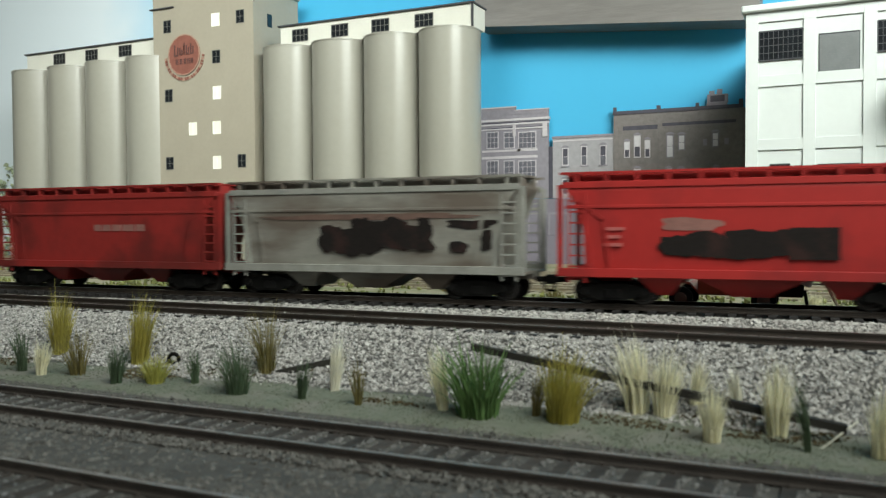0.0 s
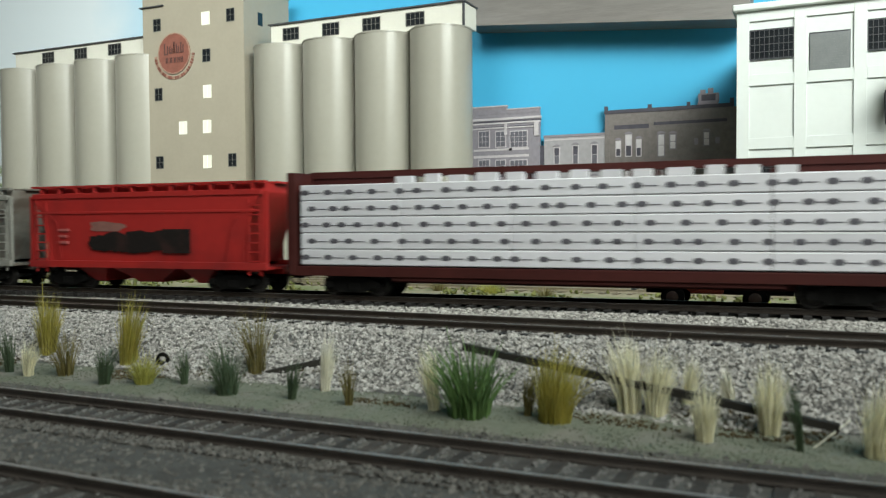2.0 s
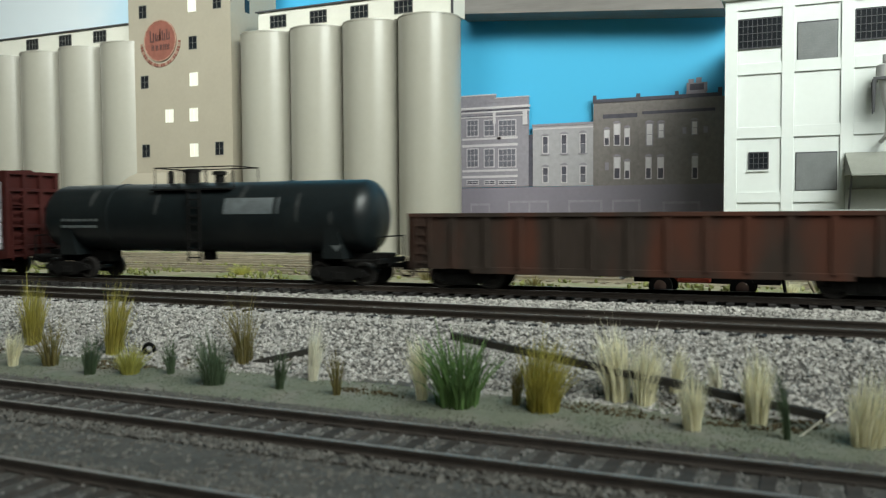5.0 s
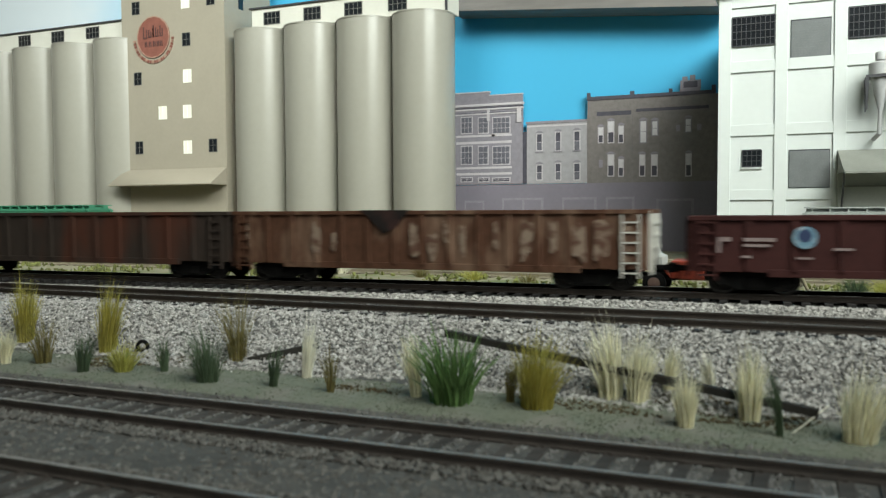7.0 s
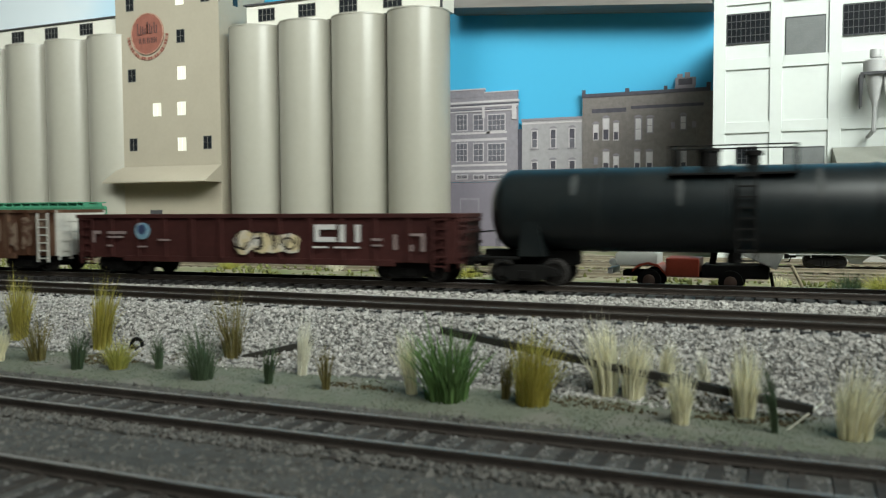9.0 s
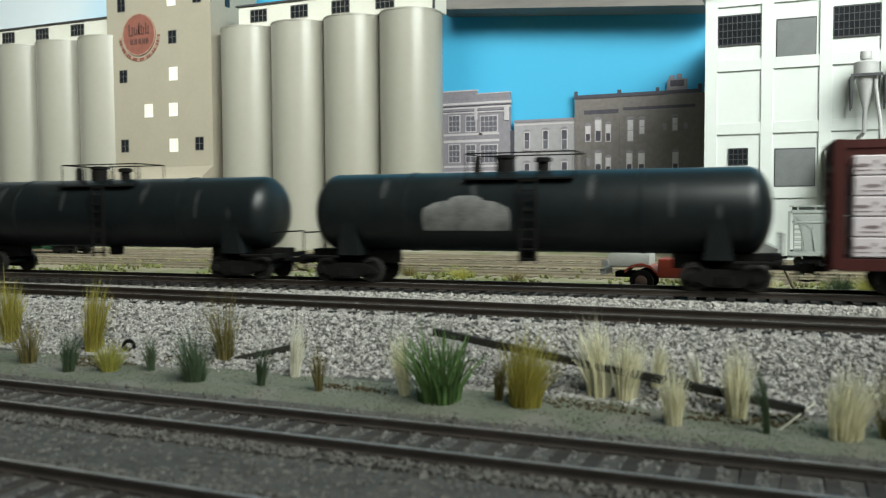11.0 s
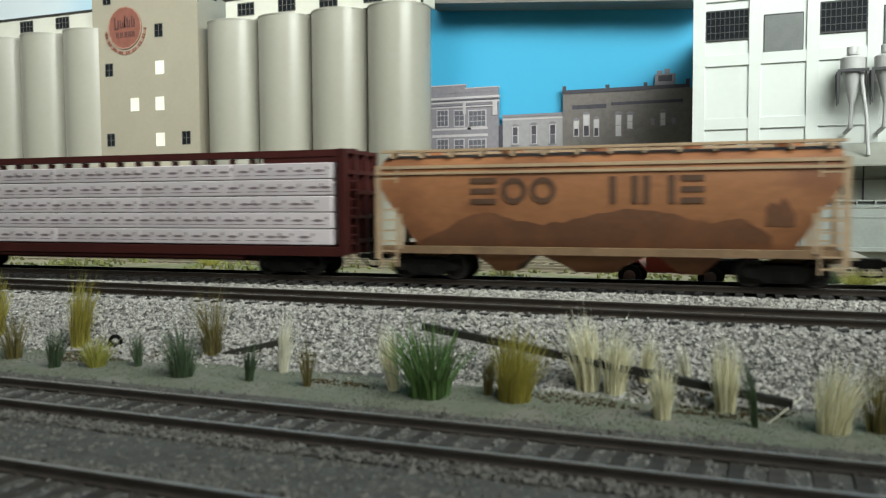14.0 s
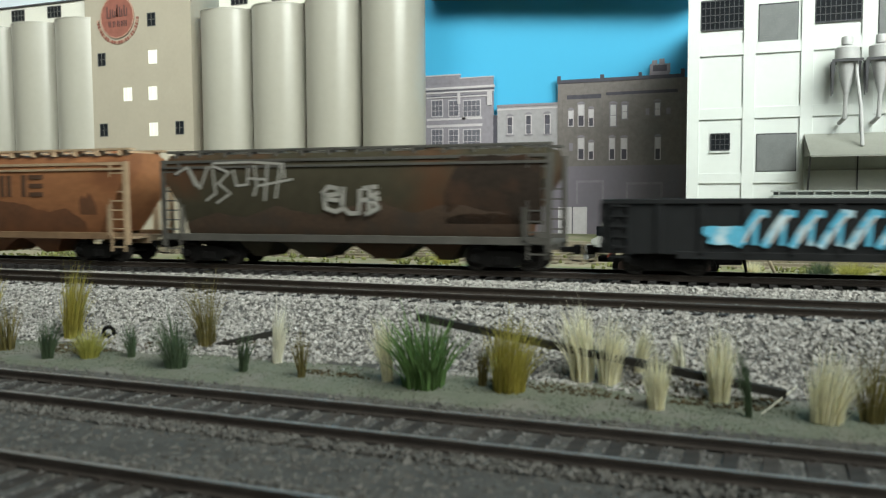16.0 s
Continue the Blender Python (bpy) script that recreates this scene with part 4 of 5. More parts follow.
def tank_car(name, L, label, plate=None):
    c = thing(name, (0, 0, 0), label, "tank car", "freight cars of the train")
    h = L / 2 - 3
    r, zc = 15.6, 28.2
    prof = [(-h, 0.3)] + [(-h + 8.5 * (1 - math.cos(a)), r * math.sin(a)) for a in [math.pi / 2 * k / 8 for k in range(1, 9)]]
    prof = prof + [(-p, q) for p, q in prof[::-1]]
    part("tank", spin(bmesh.new(), prof, 48, "x", (0, 0, zc)), TANK_PAINT, c)
    for x in (-h * 0.52, -0.02 * h, h * 0.5):
        part("weld_band", spin(bmesh.new(), [(x - 0.9, r + 0.05), (x - 0.8, r + 0.3), (x + 0.8, r + 0.3), (x + 0.9, r + 0.05)], 48, "x", (0, 0, zc)), TANK_PAINT, c)
    for x, a0, a1, w in ((-0.62 * h, 20, 60, 1.6), (-0.2 * h, 5, 48, 1.2), (0.3 * h, 15, 62, 1.4), (0.62 * h, -8, 40, 1.0), (0.8 * h, -12, 8, 0.9)):
        loops = [[(x - w * k, -q * math.cos(a), zc + q * math.sin(a)), (x + w * k, -q * math.cos(a), zc + q * math.sin(a)), (x + w * k, -(q - 0.2) * math.cos(a), zc + (q - 0.2) * math.sin(a)), (x - w * k, -(q - 0.2) * math.cos(a), zc + (q - 0.2) * math.sin(a))]
                 for a, k, q in [(math.radians(a0 + (a1 - a0) * j / 6), 0.5 + 0.5 * math.sin(math.pi * j / 6), r + 0.06) for j in range(7)]]
        part("dust_streak", loft(bmesh.new(), loops), TANK_DUST, c, "thin dusty streak down the tank side")
    for s in (-1, 1):
        bm = bmesh.new()
        loft(bm, [[(s * (h - 18) - e, -13, 11), (s * (h - 18) + e, -13, 11), (s * (h - 18) + e, 13, 11), (s * (h - 18) - e, 13, 11)] if k == 0 else
                  [(s * (h - 18) - e, -15, 24), (s * (h - 18) + e, -15, 24), (s * (h - 18) + e, 15, 24), (s * (h - 18) - e, 15, 24)] for k, e in ((0, 5), (1, 3))])
        part("saddle", bm, TANK_PAINT, c)
        part("stub_sill", box(bmesh.new(), min(s * (h - 34), s * (h + 3)), max(s * (h - 34), s * (h + 3)), -4, 4, 7.5, 13), BLACK, c, bevel=0.2)
        part("end_sill", box(bmesh.new(), s * (h + 2) - 1, s * (h + 2) + 1, -14, 14, 9, 11), BLACK, c, bevel=0.2)
        part("walkway", box(bmesh.new(), s * (h - 5) - 8, s * (h - 5) + 8, -14, -12, 9.8, 10.8), BLACK, c, bevel=0.2)
        rolling_truck(c, s * (h - 16))
        coupler(c, s * (h + 3), s)
        bm = bmesh.new()
        rod(bm, (s * (h + 2.4), -13, 10), (s * (h + 2.4), -13, 20), 0.35, 6)
        rod(bm, (s * (h + 2.4), -13, 20), (s * (h + 2.4), 13, 20), 0.35, 6)
        rod(bm, (s * (h + 2.4), 13, 10), (s * (h + 2.4), 13, 20), 0.35, 6)
        part("end_rail", bm, BLACK, c)
    bm = bmesh.new()
    spin(bm, [(0, 3.6), (5.4, 3.6), (5.6, 4.2), (6.6, 4.2), (7, 2)], 20, "z", (-9, 0, zc + r - 0.6))
    part("manway", bm, BLACK, c)
    part("valve", spin(bmesh.new(), [(0, 2.2), (3.6, 2.2), (3.8, 3.3), (5.2, 3.3), (5.6, 2.0)], 16, "z", (6, 0, zc + r - 0.4)), BLACK, c)
    part("valve", spin(bmesh.new(), [(0, 1.5), (5.5, 1.5), (6.6, 0.9)], 12, "z", (-20, -1, zc + r - 0.8)), BLACK, c)
    for y in (-9.5, 9.5):
        for x in (-22, -9, 6, 20):
            part("rail_post", rod(bmesh.new(), (x, y, zc + 11), (x, y, zc + r + 6.6), 0.28, 6), BLACK, c)
        part("handrail", rod(bmesh.new(), (-22, y, zc + r + 6.6), (20, y, zc + r + 6.6), 0.28, 6), BLACK, c, "thin black handrail beside the manway")
    for x in (-22, 20):
        part("handrail", rod(bmesh.new(), (x, -9.5, zc + r + 6.6), (x, 9.5, zc + r + 6.6), 0.28, 6), BLACK, c, "thin black handrail beside the manway")
    for y in (-10.5, 10.5):
        part("platform", box(bmesh.new(), -22, 20, y - 2.6, y + 2.6, zc + 12.0, zc + 12.6), BLACK, c, "narrow walkway beside the manway")
    ladder(c, 1, -16.4, 9, zc + 12, 6, BLACK, 3.6)
    bm = bmesh.new()
    rod(bm, (0, 0, 9), (0, 0, 13), 3, 12)
    part("outlet", bm, BLACK, c)
    return c


def centre_beam(name, L, label, wrap, ink, dense, blocks=True):
    """Bulkhead flat with a centre beam, loaded with wrapped lumber on both sides."""
    c = thing(name, (0, 0, 0), label, "flat car", "freight cars of the train")
    h = L / 2
    part("deck", box(bmesh.new(), -h, h, -14.5, 14.5, 9.4, 12.2), MAROON, c, bevel=0.2)
    part("centre_sill", box(bmesh.new(), -h + 40, h - 40, -3, 3, 5.2, 9.4), MAROON, c, bevel=0.2)
    for s in (-1, 1):
        part("side_sill", box(bmesh.new(), -h, h, s * 15.2 - 0.7, s * 15.2 + 0.7, 8.4, 12.4), MAROON, c, bevel=0.2)
        part("side_sill", box(bmesh.new(), -h + 46, h - 46, s * 14.6 - 0.5, s * 14.6 + 0.5, 6.8, 8.4), MAROON, c, bevel=0.2)
    for s in (-1, 1):
        w = part("bulkhead", box(bmesh.new(), s * (h - 1.4) - 0.8, s * (h - 1.4) + 0.8, -15.8, 15.8, 9, 51.2), MAROON, c, "ribbed maroon end bulkhead", bevel=0.15)
        for y in (-15, -5, 5, 15):
            part("post", box(bmesh.new(), s * (h + 0.2) - 1.4, s * (h + 0.2) + 1.4, y - 1.1, y + 1.1, 9, 51.2), MAROON, w, bevel=0.15)
        for z in (14, 24, 34, 42, 50.2):
            part("crossbar", box(bmesh.new(), s * (h + 0.1) - 1.2, s * (h + 0.1) + 1.2, -15.8, 15.8, z - 0.8, z + 0.9), MAROON, w, bevel=0.15)
        ladder(c, s * (h + 2.2), -14, 8, 40, 7, MAROON, 3.6, "y")
        rolling_truck(c, s * (h - 27))
        coupler(c, s * h, s)
    bm = bmesh.new()
    box(bm, -h + 1, h - 1, -2.2, 2.2, 49.0, 52.0)
    box(bm, -h + 1, -h + 42, -1.6, 1.6, 43, 49.1)
    box(bm, h - 44, h - 1, -1.6, 1.6, 43, 49.1)
    part("beam", bm, MAROON, c, "maroon top chord of the centre beam", bevel=0.2)
    for i in range(17):
        x = -h + 40 + (L - 80) * i / 16
        part("post", box(bmesh.new(), x - 0.8, x + 0.8, -1.5, 1.5, 12, 48.8), MAROON, c)
    tiers, lengths = 5, 5
    z0, z1 = 12.8, 46.0
    tall = (z1 - z0) / tiers
    run = (L - 9) / lengths
    for s in (-1, 1):
        y0, y1 = (2.6, 15.9) if s > 0 else (-15.9, -2.6)
        first = None
        for i in range(tiers):
            for j in range(lengths):
                x = -h + 4.5 + run * (j + 0.5)
                z = z0 + tall * i
                if first is None:
                    first = part("lumber_pack", box(bmesh.new(), -run / 2 + 0.1, run / 2 - 0.1, y0, y1, 0.12, tall - 0.12), wrap, c, "paper-wrapped lumber pack", bevel=0.35, at=(x, 0, z))
                else:
                    again(first, (x, 0, z))
        bm = bmesh.new()
        rng = random.Random(7)
        ys = (s * 15.98 - 0.06, s * 15.98 + 0.06)
        for i in range(tiers):
            zc = z0 + tall * (i + 0.5)
            n = dense
            x = -h + 7 + (i % 2) * 3
            while x < h - 7:
                w = 2.0 if ink is PRINT_INK else 2.6
                hgt = 1.15 if ink is PRINT_INK else 0.55
                pts = [(x + w * math.cos(a), zc + hgt * math.sin(a)) for a in [2 * math.pi * k / 10 for k in range(10)]]
                loft(bm, [[(p[0], yy, p[1]) for p in pts] for yy in ys])
                if ink is PRINT_INK:
                    box(bm, x + 2.1, x + 7.2, ys[0], ys[1], zc - 0.38, zc - 0.02)
                else:
                    box(bm, x - 3.2, x + 3.2, ys[0], ys[1], zc - 1.75, zc - 1.45)
                    box(bm, x + 3.4, x + 4.3, ys[0], ys[1], zc + 0.4, zc + 1.6)
                x += n * (1 + rng.uniform(-0.12, 0.12)) * (1.0 if rng.random() < 0.85 else 0.62)
        part("wrap_print", bm, ink, c, "printed marks on the lumber wrap")
    rng = random.Random(9)
    x = -h + 48
    while blocks and x < h - 40:
        w = rng.uniform(6, 9)
        if rng.random() < 0.88:
            part("lumber_block", box(bmesh.new(), x, x + w, -15.4, -12.6, 46.0, 46.0 + rng.uniform(2.4, 3.3)), wrap, c)
        x += w + rng.uniform(3.4, 5.4)
    return c


FLEET = []                      # thing, place of its middle along the train at the start


def couple(c, x0, x1):
    FLEET.append((c, (x0 + x1) / 2))
    return c


c = couple(ribbed_hopper("covered_hopper", 137, RED_OLD, "dull weathered red three-bay covered hopper"), -380, -243)
bm = bmesh.new()
for x, w in ((-4, 4), (1, 5), (7, 5), (13, 7), (21, 5)):
    box(bm, x, x + w, -15.7, -15.5, 27.5, 30.5)
part("faded_letters", bm, shader("faded_grey_letters", (0.30, 0.14, 0.12), 0.6, 0.2, 6), c, "faded pale letter bars")
c = couple(ribbed_hopper("covered_hopper", 136, GREY_CAR, "weathered grey three-bay covered hopper with spray paint", trim=shader("chalky_grey_trim", (0.28, 0.275, 0.245), 0.65, 0.25, 8)), -240.5, -104.5)
bm = bmesh.new()
for x0, x1, z0, z1, k in ((-22, -4, 17, 30.5, 3), (-12, 12, 16.3, 31.5, 4), (2, 22, 18.5, 33, 15), (14, 33, 17.8, 31.5, 16), (-6, 3, 27, 33.2, 17), (24, 30, 28, 33, 18)):
    blob(bm, x0, x1, z0, z1, -15.72 - 0.012 * k, k, 0.32, 34)
part("spray_paint", bm, PATCH, c, "dark spray-painted patch")
bm = bmesh.new()
blob(bm, 34, 58, 27.5, 31.5, -15.7, 5, 0.35)
blob(bm, 37, 46, 18.5, 23.5, -15.72, 6, 0.3)
blob(bm, 50, 56, 19, 29, -15.68, 7, 0.3)
part("spray_paint", bm, PATCH, c, "dark spray-painted patch")
bm = bmesh.new()
blob(bm, -60, 60, 31.5, 34.5, -15.85, 8, 0.4, 40)
part("rust_streak", bm, shader("brown_rust_streak", (0.15, 0.09, 0.07), 0.7, 0.3, 10), c)
c = couple(ribbed_hopper("covered_hopper", 134.5, RED, "bright red three-bay covered hopper with black painted patch"), -92, 42.5)
bm = bmesh.new()
for x0, x1, z0, z1, k in ((-31, -18, 17.2, 26.0, 1), (-24, -6, 17.0, 27.4, 2), (-10, 9, 16.8, 28.6, 3), (4, 20, 17.2, 28.2, 4)):
    blob(bm, x0, x1, z0, z1, -15.7 - 0.015 * k, 10 + k, 0.22, 34)
box(bm, 12, 27.5, -15.8, -15.6, 17.2, 28.0)
part("black_patch", bm, PATCH, c, "black painted-out patch")
bm = bmesh.new()
blob(bm, -32, -7, 26.5, 32, -15.65, 12, 0.3)
part("pale_patch", bm, PALE_MARK, c, "pale faded patch")
bm = bmesh.new()
for i, w in enumerate((7.5, 6, 6.5)):
    box(bm, -50, -50 + w, -15.9, -15.2, 27.2 - i * 2.9, 28.4 - i * 2.9)
part("stencil_bars", bm, shader("pink_stencil", (0.45, 0.12, 0.11), 0.6, 0.2, 5), c)
couple(centre_beam("centerbeam_flat_car", 237, "maroon centre-beam flat car loaded with white wrapped lumber", WRAP, PRINT_INK, 11.0), 54.5, 291.5)

c = couple(tank_car("tank_car", 182, "glossy black tank car with a pale label plate"), 306.5, 488.5)
bm = bmesh.new()
loft(bm, [[(x, -r * math.cos(a), 28.2 + r * math.sin(a)) for x, r in ((18.5, 15.75), (45.5, 15.75), (45.5, 15.55), (18.5, 15.55))] for a in [math.radians(5 + 3.3 * k) for k in range(9)]])
part("label_plate", bm, shader("faded_grey_plate", (0.13, 0.145, 0.15), 0.5, 0.35, 5), c, "faded grey label plate")
DIM_STENCIL = shader("dim_white_stencil", (0.09, 0.10, 0.10), 0.6, 0.2, 5)
for z, x0, x1 in ((26.6, -71.5, -49), (23.6, -71.5, -50)):
    for i in range(7):
        w = (x1 - x0) / 7
        part("stencil_bar", box(bmesh.new(), x0 + i * w, x0 + (i + 0.7) * w, -15.75, -15.1, z, z + 1.2), DIM_STENCIL, c)
part("hazard_placard", box(bmesh.new(), -1.8, 1.8, -0.25, 0.25, -1.8, 1.8, Matrix.Translation((72, -13.6, 16.4)) @ Matrix.Rotation(math.pi / 4, 4, "Y")), DIM_STENCIL, c, "small pale diamond placard")

couple(gondola("gondola", 182.5, 28.8, BROWN_GON, "rust-brown gondola with dull streaks"), 502.5, 685)
c = couple(gondola("gondola", 171.5, 28.8, RUST_GON, "peeling rusty gondola with a pale end panel", 15, shader("chalky_pale_paint", (0.50, 0.48, 0.43), 0.7, 0.2, 8)), 687.5, 859)
bm = bmesh.new()
loft(bm, [[(x, yy, z) for x, z in ((-26, 29.6), (-22, 26.5), (-16, 20.5), (-11, 22.5), (-5, 29.6))] for yy in (-17.0, -16.75)])
part("torn_sheet", bm, PATCH, c, "dark torn place in the top of the side")
streak = shader("chalky_peeled_streak", (0.20, 0.145, 0.105), 0.8, 0.4, 4, second=(0.085, 0.04, 0.024), amount=0.6)
rng = random.Random(12)
for x, z0, z1, w in ((-78, 14, 27, 3), (-46, 10, 26, 5), (-38, 12, 22, 3), (-3, 10, 27, 4.5), (5, 9.5, 22, 5), (10, 16, 27, 3), (17, 11, 25, 3), (30, 13, 26, 2.5), (42, 10, 27, 6), (52, 12, 26, 4), (61, 10, 26, 6), (70, 9.5, 27, 7), (78, 9.5, 27, 5)):
    bm = bmesh.new()
    blob(bm, x - w / 2, x + w / 2, z0, z1, -16.72, rng.randrange(999), 0.4)
    part("peeled_streak", bm, streak, c, "pale peeled paint streak")
c = couple(gondola("gondola", 182.5, 26.4, DARK_MAROON, "dark maroon gondola with white marks and sprayed patch", 13), 872.5, 1055)
for x0, x1, z0, z1 in ((31.2, 33.4, 15.8, 22.8), (33.4, 40.8, 20.8, 22.8), (33.4, 40.8, 15.8, 17.8), (42.4, 44.8, 15.8, 22.8), (49.4, 51.6, 15.8, 22.8),
                       (30.5, 37, 13.3, 14.0), (40, 51, 13.3, 14.0)):
    part("white_mark", box(bmesh.new(), x0, x1, -17.0, -16.7, z0, z1), WHITE_MARK, c, "white paint mark")
DULL_MARK = shader("dull_pale_stencil", (0.26, 0.20, 0.19), 0.65, 0.25, 5)
for x0, x1, z0, z1 in ((-82, -80.8, 14.5, 19.8), (-80.5, -77.5, 18.4, 19.8), (-73.5, -63.5, 18.4, 19.6), (-73.5, -65, 16.6, 17.5), (-74, -71, 12.8, 13.6), (-57, -52, 12.6, 13.3), (-46, -40, 15.6, 16.4), (56.5, 61, 16.4, 17.4), (56.5, 61, 14.2, 15.0),
                       (66, 67.2, 13, 19), (73, 79, 18.4, 19.4), (77.6, 79, 12.5, 18.4), (73, 74.2, 12.5, 15)):
    part("stencil_bar", box(bmesh.new(), x0, x1, -16.95, -16.65, z0, z1), DULL_MARK, c)
bm = bmesh.new()
spin(bm, [(-17.1, 3.7), (-16.4, 3.7)], 24, "y", (-54.5, 0, 19.8))
part("round_emblem", bm, shader("dull_blue_emblem", (0.14, 0.26, 0.34), 0.6, 0.3, 3, second=(0.38, 0.42, 0.44), amount=0.4), c, "round blue and white emblem")
bm = bmesh.new()
spin(bm, [(-17.2, 2.2), (-17.0, 2.2)], 20, "y", (-54.5, 0, 20.4))
part("emblem_centre", bm, shader("navy_mark", (0.03, 0.05, 0.12), 0.6, 0.2, 5), c)
bm = bmesh.new()
blob(bm, -8.5, 4, 10, 20.8, -17.05, 21, 0.3)
blob(bm, 2, 14, 10, 20.2, -17.08, 22, 0.3)
blob(bm, 11, 24.5, 10.4, 20.2, -17.11, 23, 0.3)
part("spray_paint", bm, YELLOW_MARK, c, "pale yellow spray-painted patch")
bm = bmesh.new()
for i in range(4):
    scrawl(bm, -7 + 7.6 * i, 11.5, 7.0, 8, 0.6, -17.3, 130 + i)
part("spray_outline", bm, PATCH, c, "dark sprayed outlines")
couple(tank_car("tank_car", 184.5, "long black tank car with a dull sheen"), 1062.5, 1247)
c = couple(tank_car("tank_car", 183, "black tank car with a dusty grey patch"), 1260, 1443)
bm = bmesh.new()
loft(bm, [[(x, -r * math.cos(a), 28.2 + r * math.sin(a)) for x, r in ((-20.5 - w, 15.75), (-20.5 + w, 15.75), (-20.5 + w, 15.55), (-20.5 - w, 15.55))]
          for a, w in [(math.radians(d), w) for d, w in ((-27, 17.2), (-16, 17.5), (-4, 17.5), (5, 16.8), (11, 13.5), (14, 11.5), (16, 7), (20, 5.8), (23, 3.5))]])
part("dust_patch", bm, shader("dusty_grey_patch", (0.20, 0.20, 0.19), 0.6, 0.5, 7), c, "dusty grey patch on the tank side")
couple(centre_beam("centerbeam_flat_car", 238.5, "maroon centre-beam flat car loaded with pinkish wrapped lumber", WRAP_PINK, PINK_INK, 9.0, blocks=False), 1458.5, 1697)
c = couple(smooth_hopper("covered_hopper", 167.5, ORANGE, "faded orange covered hopper with rust and large dark letter bars", CREAM, sill=shader("dirty_tan_sill", (0.22, 0.135, 0.075), 0.7, 0.3, 12)), 1711, 1878.5)
def plain_glyph(c, x0, x1, z0, z1, shape, y=-16.6):
    """Plain shapes in the place of large letters: a ring, stacked bars or uprights."""
    bm = bmesh.new()
    if shape == "ring":
        n, cx, cz = 20, (x0 + x1) / 2, (z0 + z1) / 2
        for i in range(n):
            loft(bm, [[(cx + (x1 - x0) / 2 * k * math.cos(a), yy, cz + (z1 - z0) / 2 * k * math.sin(a)) for k, yy in ((1, y), (0.58, y), (0.58, y + 0.4), (1, y + 0.4))]
                      for a in (2 * math.pi * i / n, 2 * math.pi * (i + 1) / n)], close=False)
    elif shape == "stacked":
        for k in range(3):
            zc = z0 + 1.0 + (z1 - z0 - 2.0) * k / 2
            box(bm, x0, x1, y, y + 0.4, zc - 1.0, zc + 1.0)
    else:
        for x in ((x0,) if shape == "upright" else (x0, x1 - 2.3)):
            box(bm, x, x + 2.3, y, y + 0.4, z0, z1)
    part("letter_bar", bm, LETTER, c, "large dark letter-sized shape")


for x0, x1, shape in ((-45, -35, "stacked"), (-33.2, -23.4, "ring"), (-22.4, -12.7, "ring"), (6.4, 12.1, "upright"), (14, 16.3, "upright"), (18, 28.7, "pair"), (30.5, 38.4, "stacked")):
    plain_glyph(c, x0, x1, 29.0, 38.7, shape)


def side_stain(c, name, x0, x1, z0, tops, material, label, levels):
    """A stain that lies on a curved side: its upper edge wanders through the given heights."""
    def side_y(z):
        for (za, ya), (zb, yb) in zip(levels[:-1], levels[1:]):
            if z <= zb:
                return ya + (yb - ya) * (z - za) / (zb - za)
        return levels[-1][1]
    bm = bmesh.new()
    n = 72
    cols = []
    for i in range(n + 1):
        u = i / n * (len(tops) - 1)
        k = min(int(u), len(tops) - 2)
        top = tops[k] + (tops[k + 1] - tops[k]) * (u - k) + 0.9 * noise.noise(Vector((i * 0.45, z0, len(tops))))
        top = max(top, z0 + 0.2)
        x = x0 + (x1 - x0) * i / n
        cols.append([bm.verts.new((x, -side_y(z0 + (top - z0) * j / 7) - 0.1, z0 + (top - z0) * j / 7)) for j in range(8)])
    for a, b in zip(cols[:-1], cols[1:]):
        for j in range(7):
            bm.faces.new((a[j], b[j], b[j + 1], a[j + 1]))
    part(name, bm, material, c, label)


SMOOTH_SIDE = ((13.0, 13.4), (16, 14.4), (22, 15.7), (29, 16.3), (35, 16.4), (40, 16.0))
side_stain(c, "rust_stain", -66, 60, 13.3, (15, 19, 24.5, 26, 23, 21.5, 23, 25, 27, 26.5, 24.5, 22, 24, 18), ORANGE_LOW, "dark rust stain along the lower side", SMOOTH_SIDE)
side_stain(c, "rust_stain", 58, 67, 21, (27, 29.5, 28, 31, 28.5, 25), ORANGE_LOW, "dark rust stain by the end ladder", SMOOTH_SIDE)
c = couple(smooth_hopper("covered_hopper", 167.5, DARKHOP, "dark rust-streaked covered hopper with pale spray paint", shader("dull_dark_trim", (0.085, 0.08, 0.07), 0.6, 0.25, 10), 48.0, square=True, bay_edges=(-50, -31.5, 0, 31.5, 50)), 1895.5, 2063)
bm = bmesh.new()
for path in (((-76, 38), (-70, 41), (-66, 33)), ((-69, 40), (-64, 32), (-60, 41)), ((-58, 42), (-56.5, 30), (-61, 27)), ((-57, 41), (-50, 38.5), (-55, 34), (-49.5, 30), (-56, 26)), ((-48, 39.5), (-46.5, 33), (-41.5, 33.5), (-41, 40)),
             ((-57, 42.4), (-40, 42.6), (-25, 41.6), (-24.5, 36)), ((-38, 41), (-37, 33), (-38.5, 29)), ((-41, 36), (-33, 35.5)), ((-32, 41.5), (-33.5, 27)), ((-36, 33), (-21, 35.4)), ((-26, 41.5), (-28.5, 28))):
    strokes(bm, path, 0.95, -16.7)
part("spray_paint", bm, shader("pale_spray_paint", (0.36, 0.345, 0.31), 0.6, 0.3, 6), c, "pale spray-painted scrawl")
bm = bmesh.new()
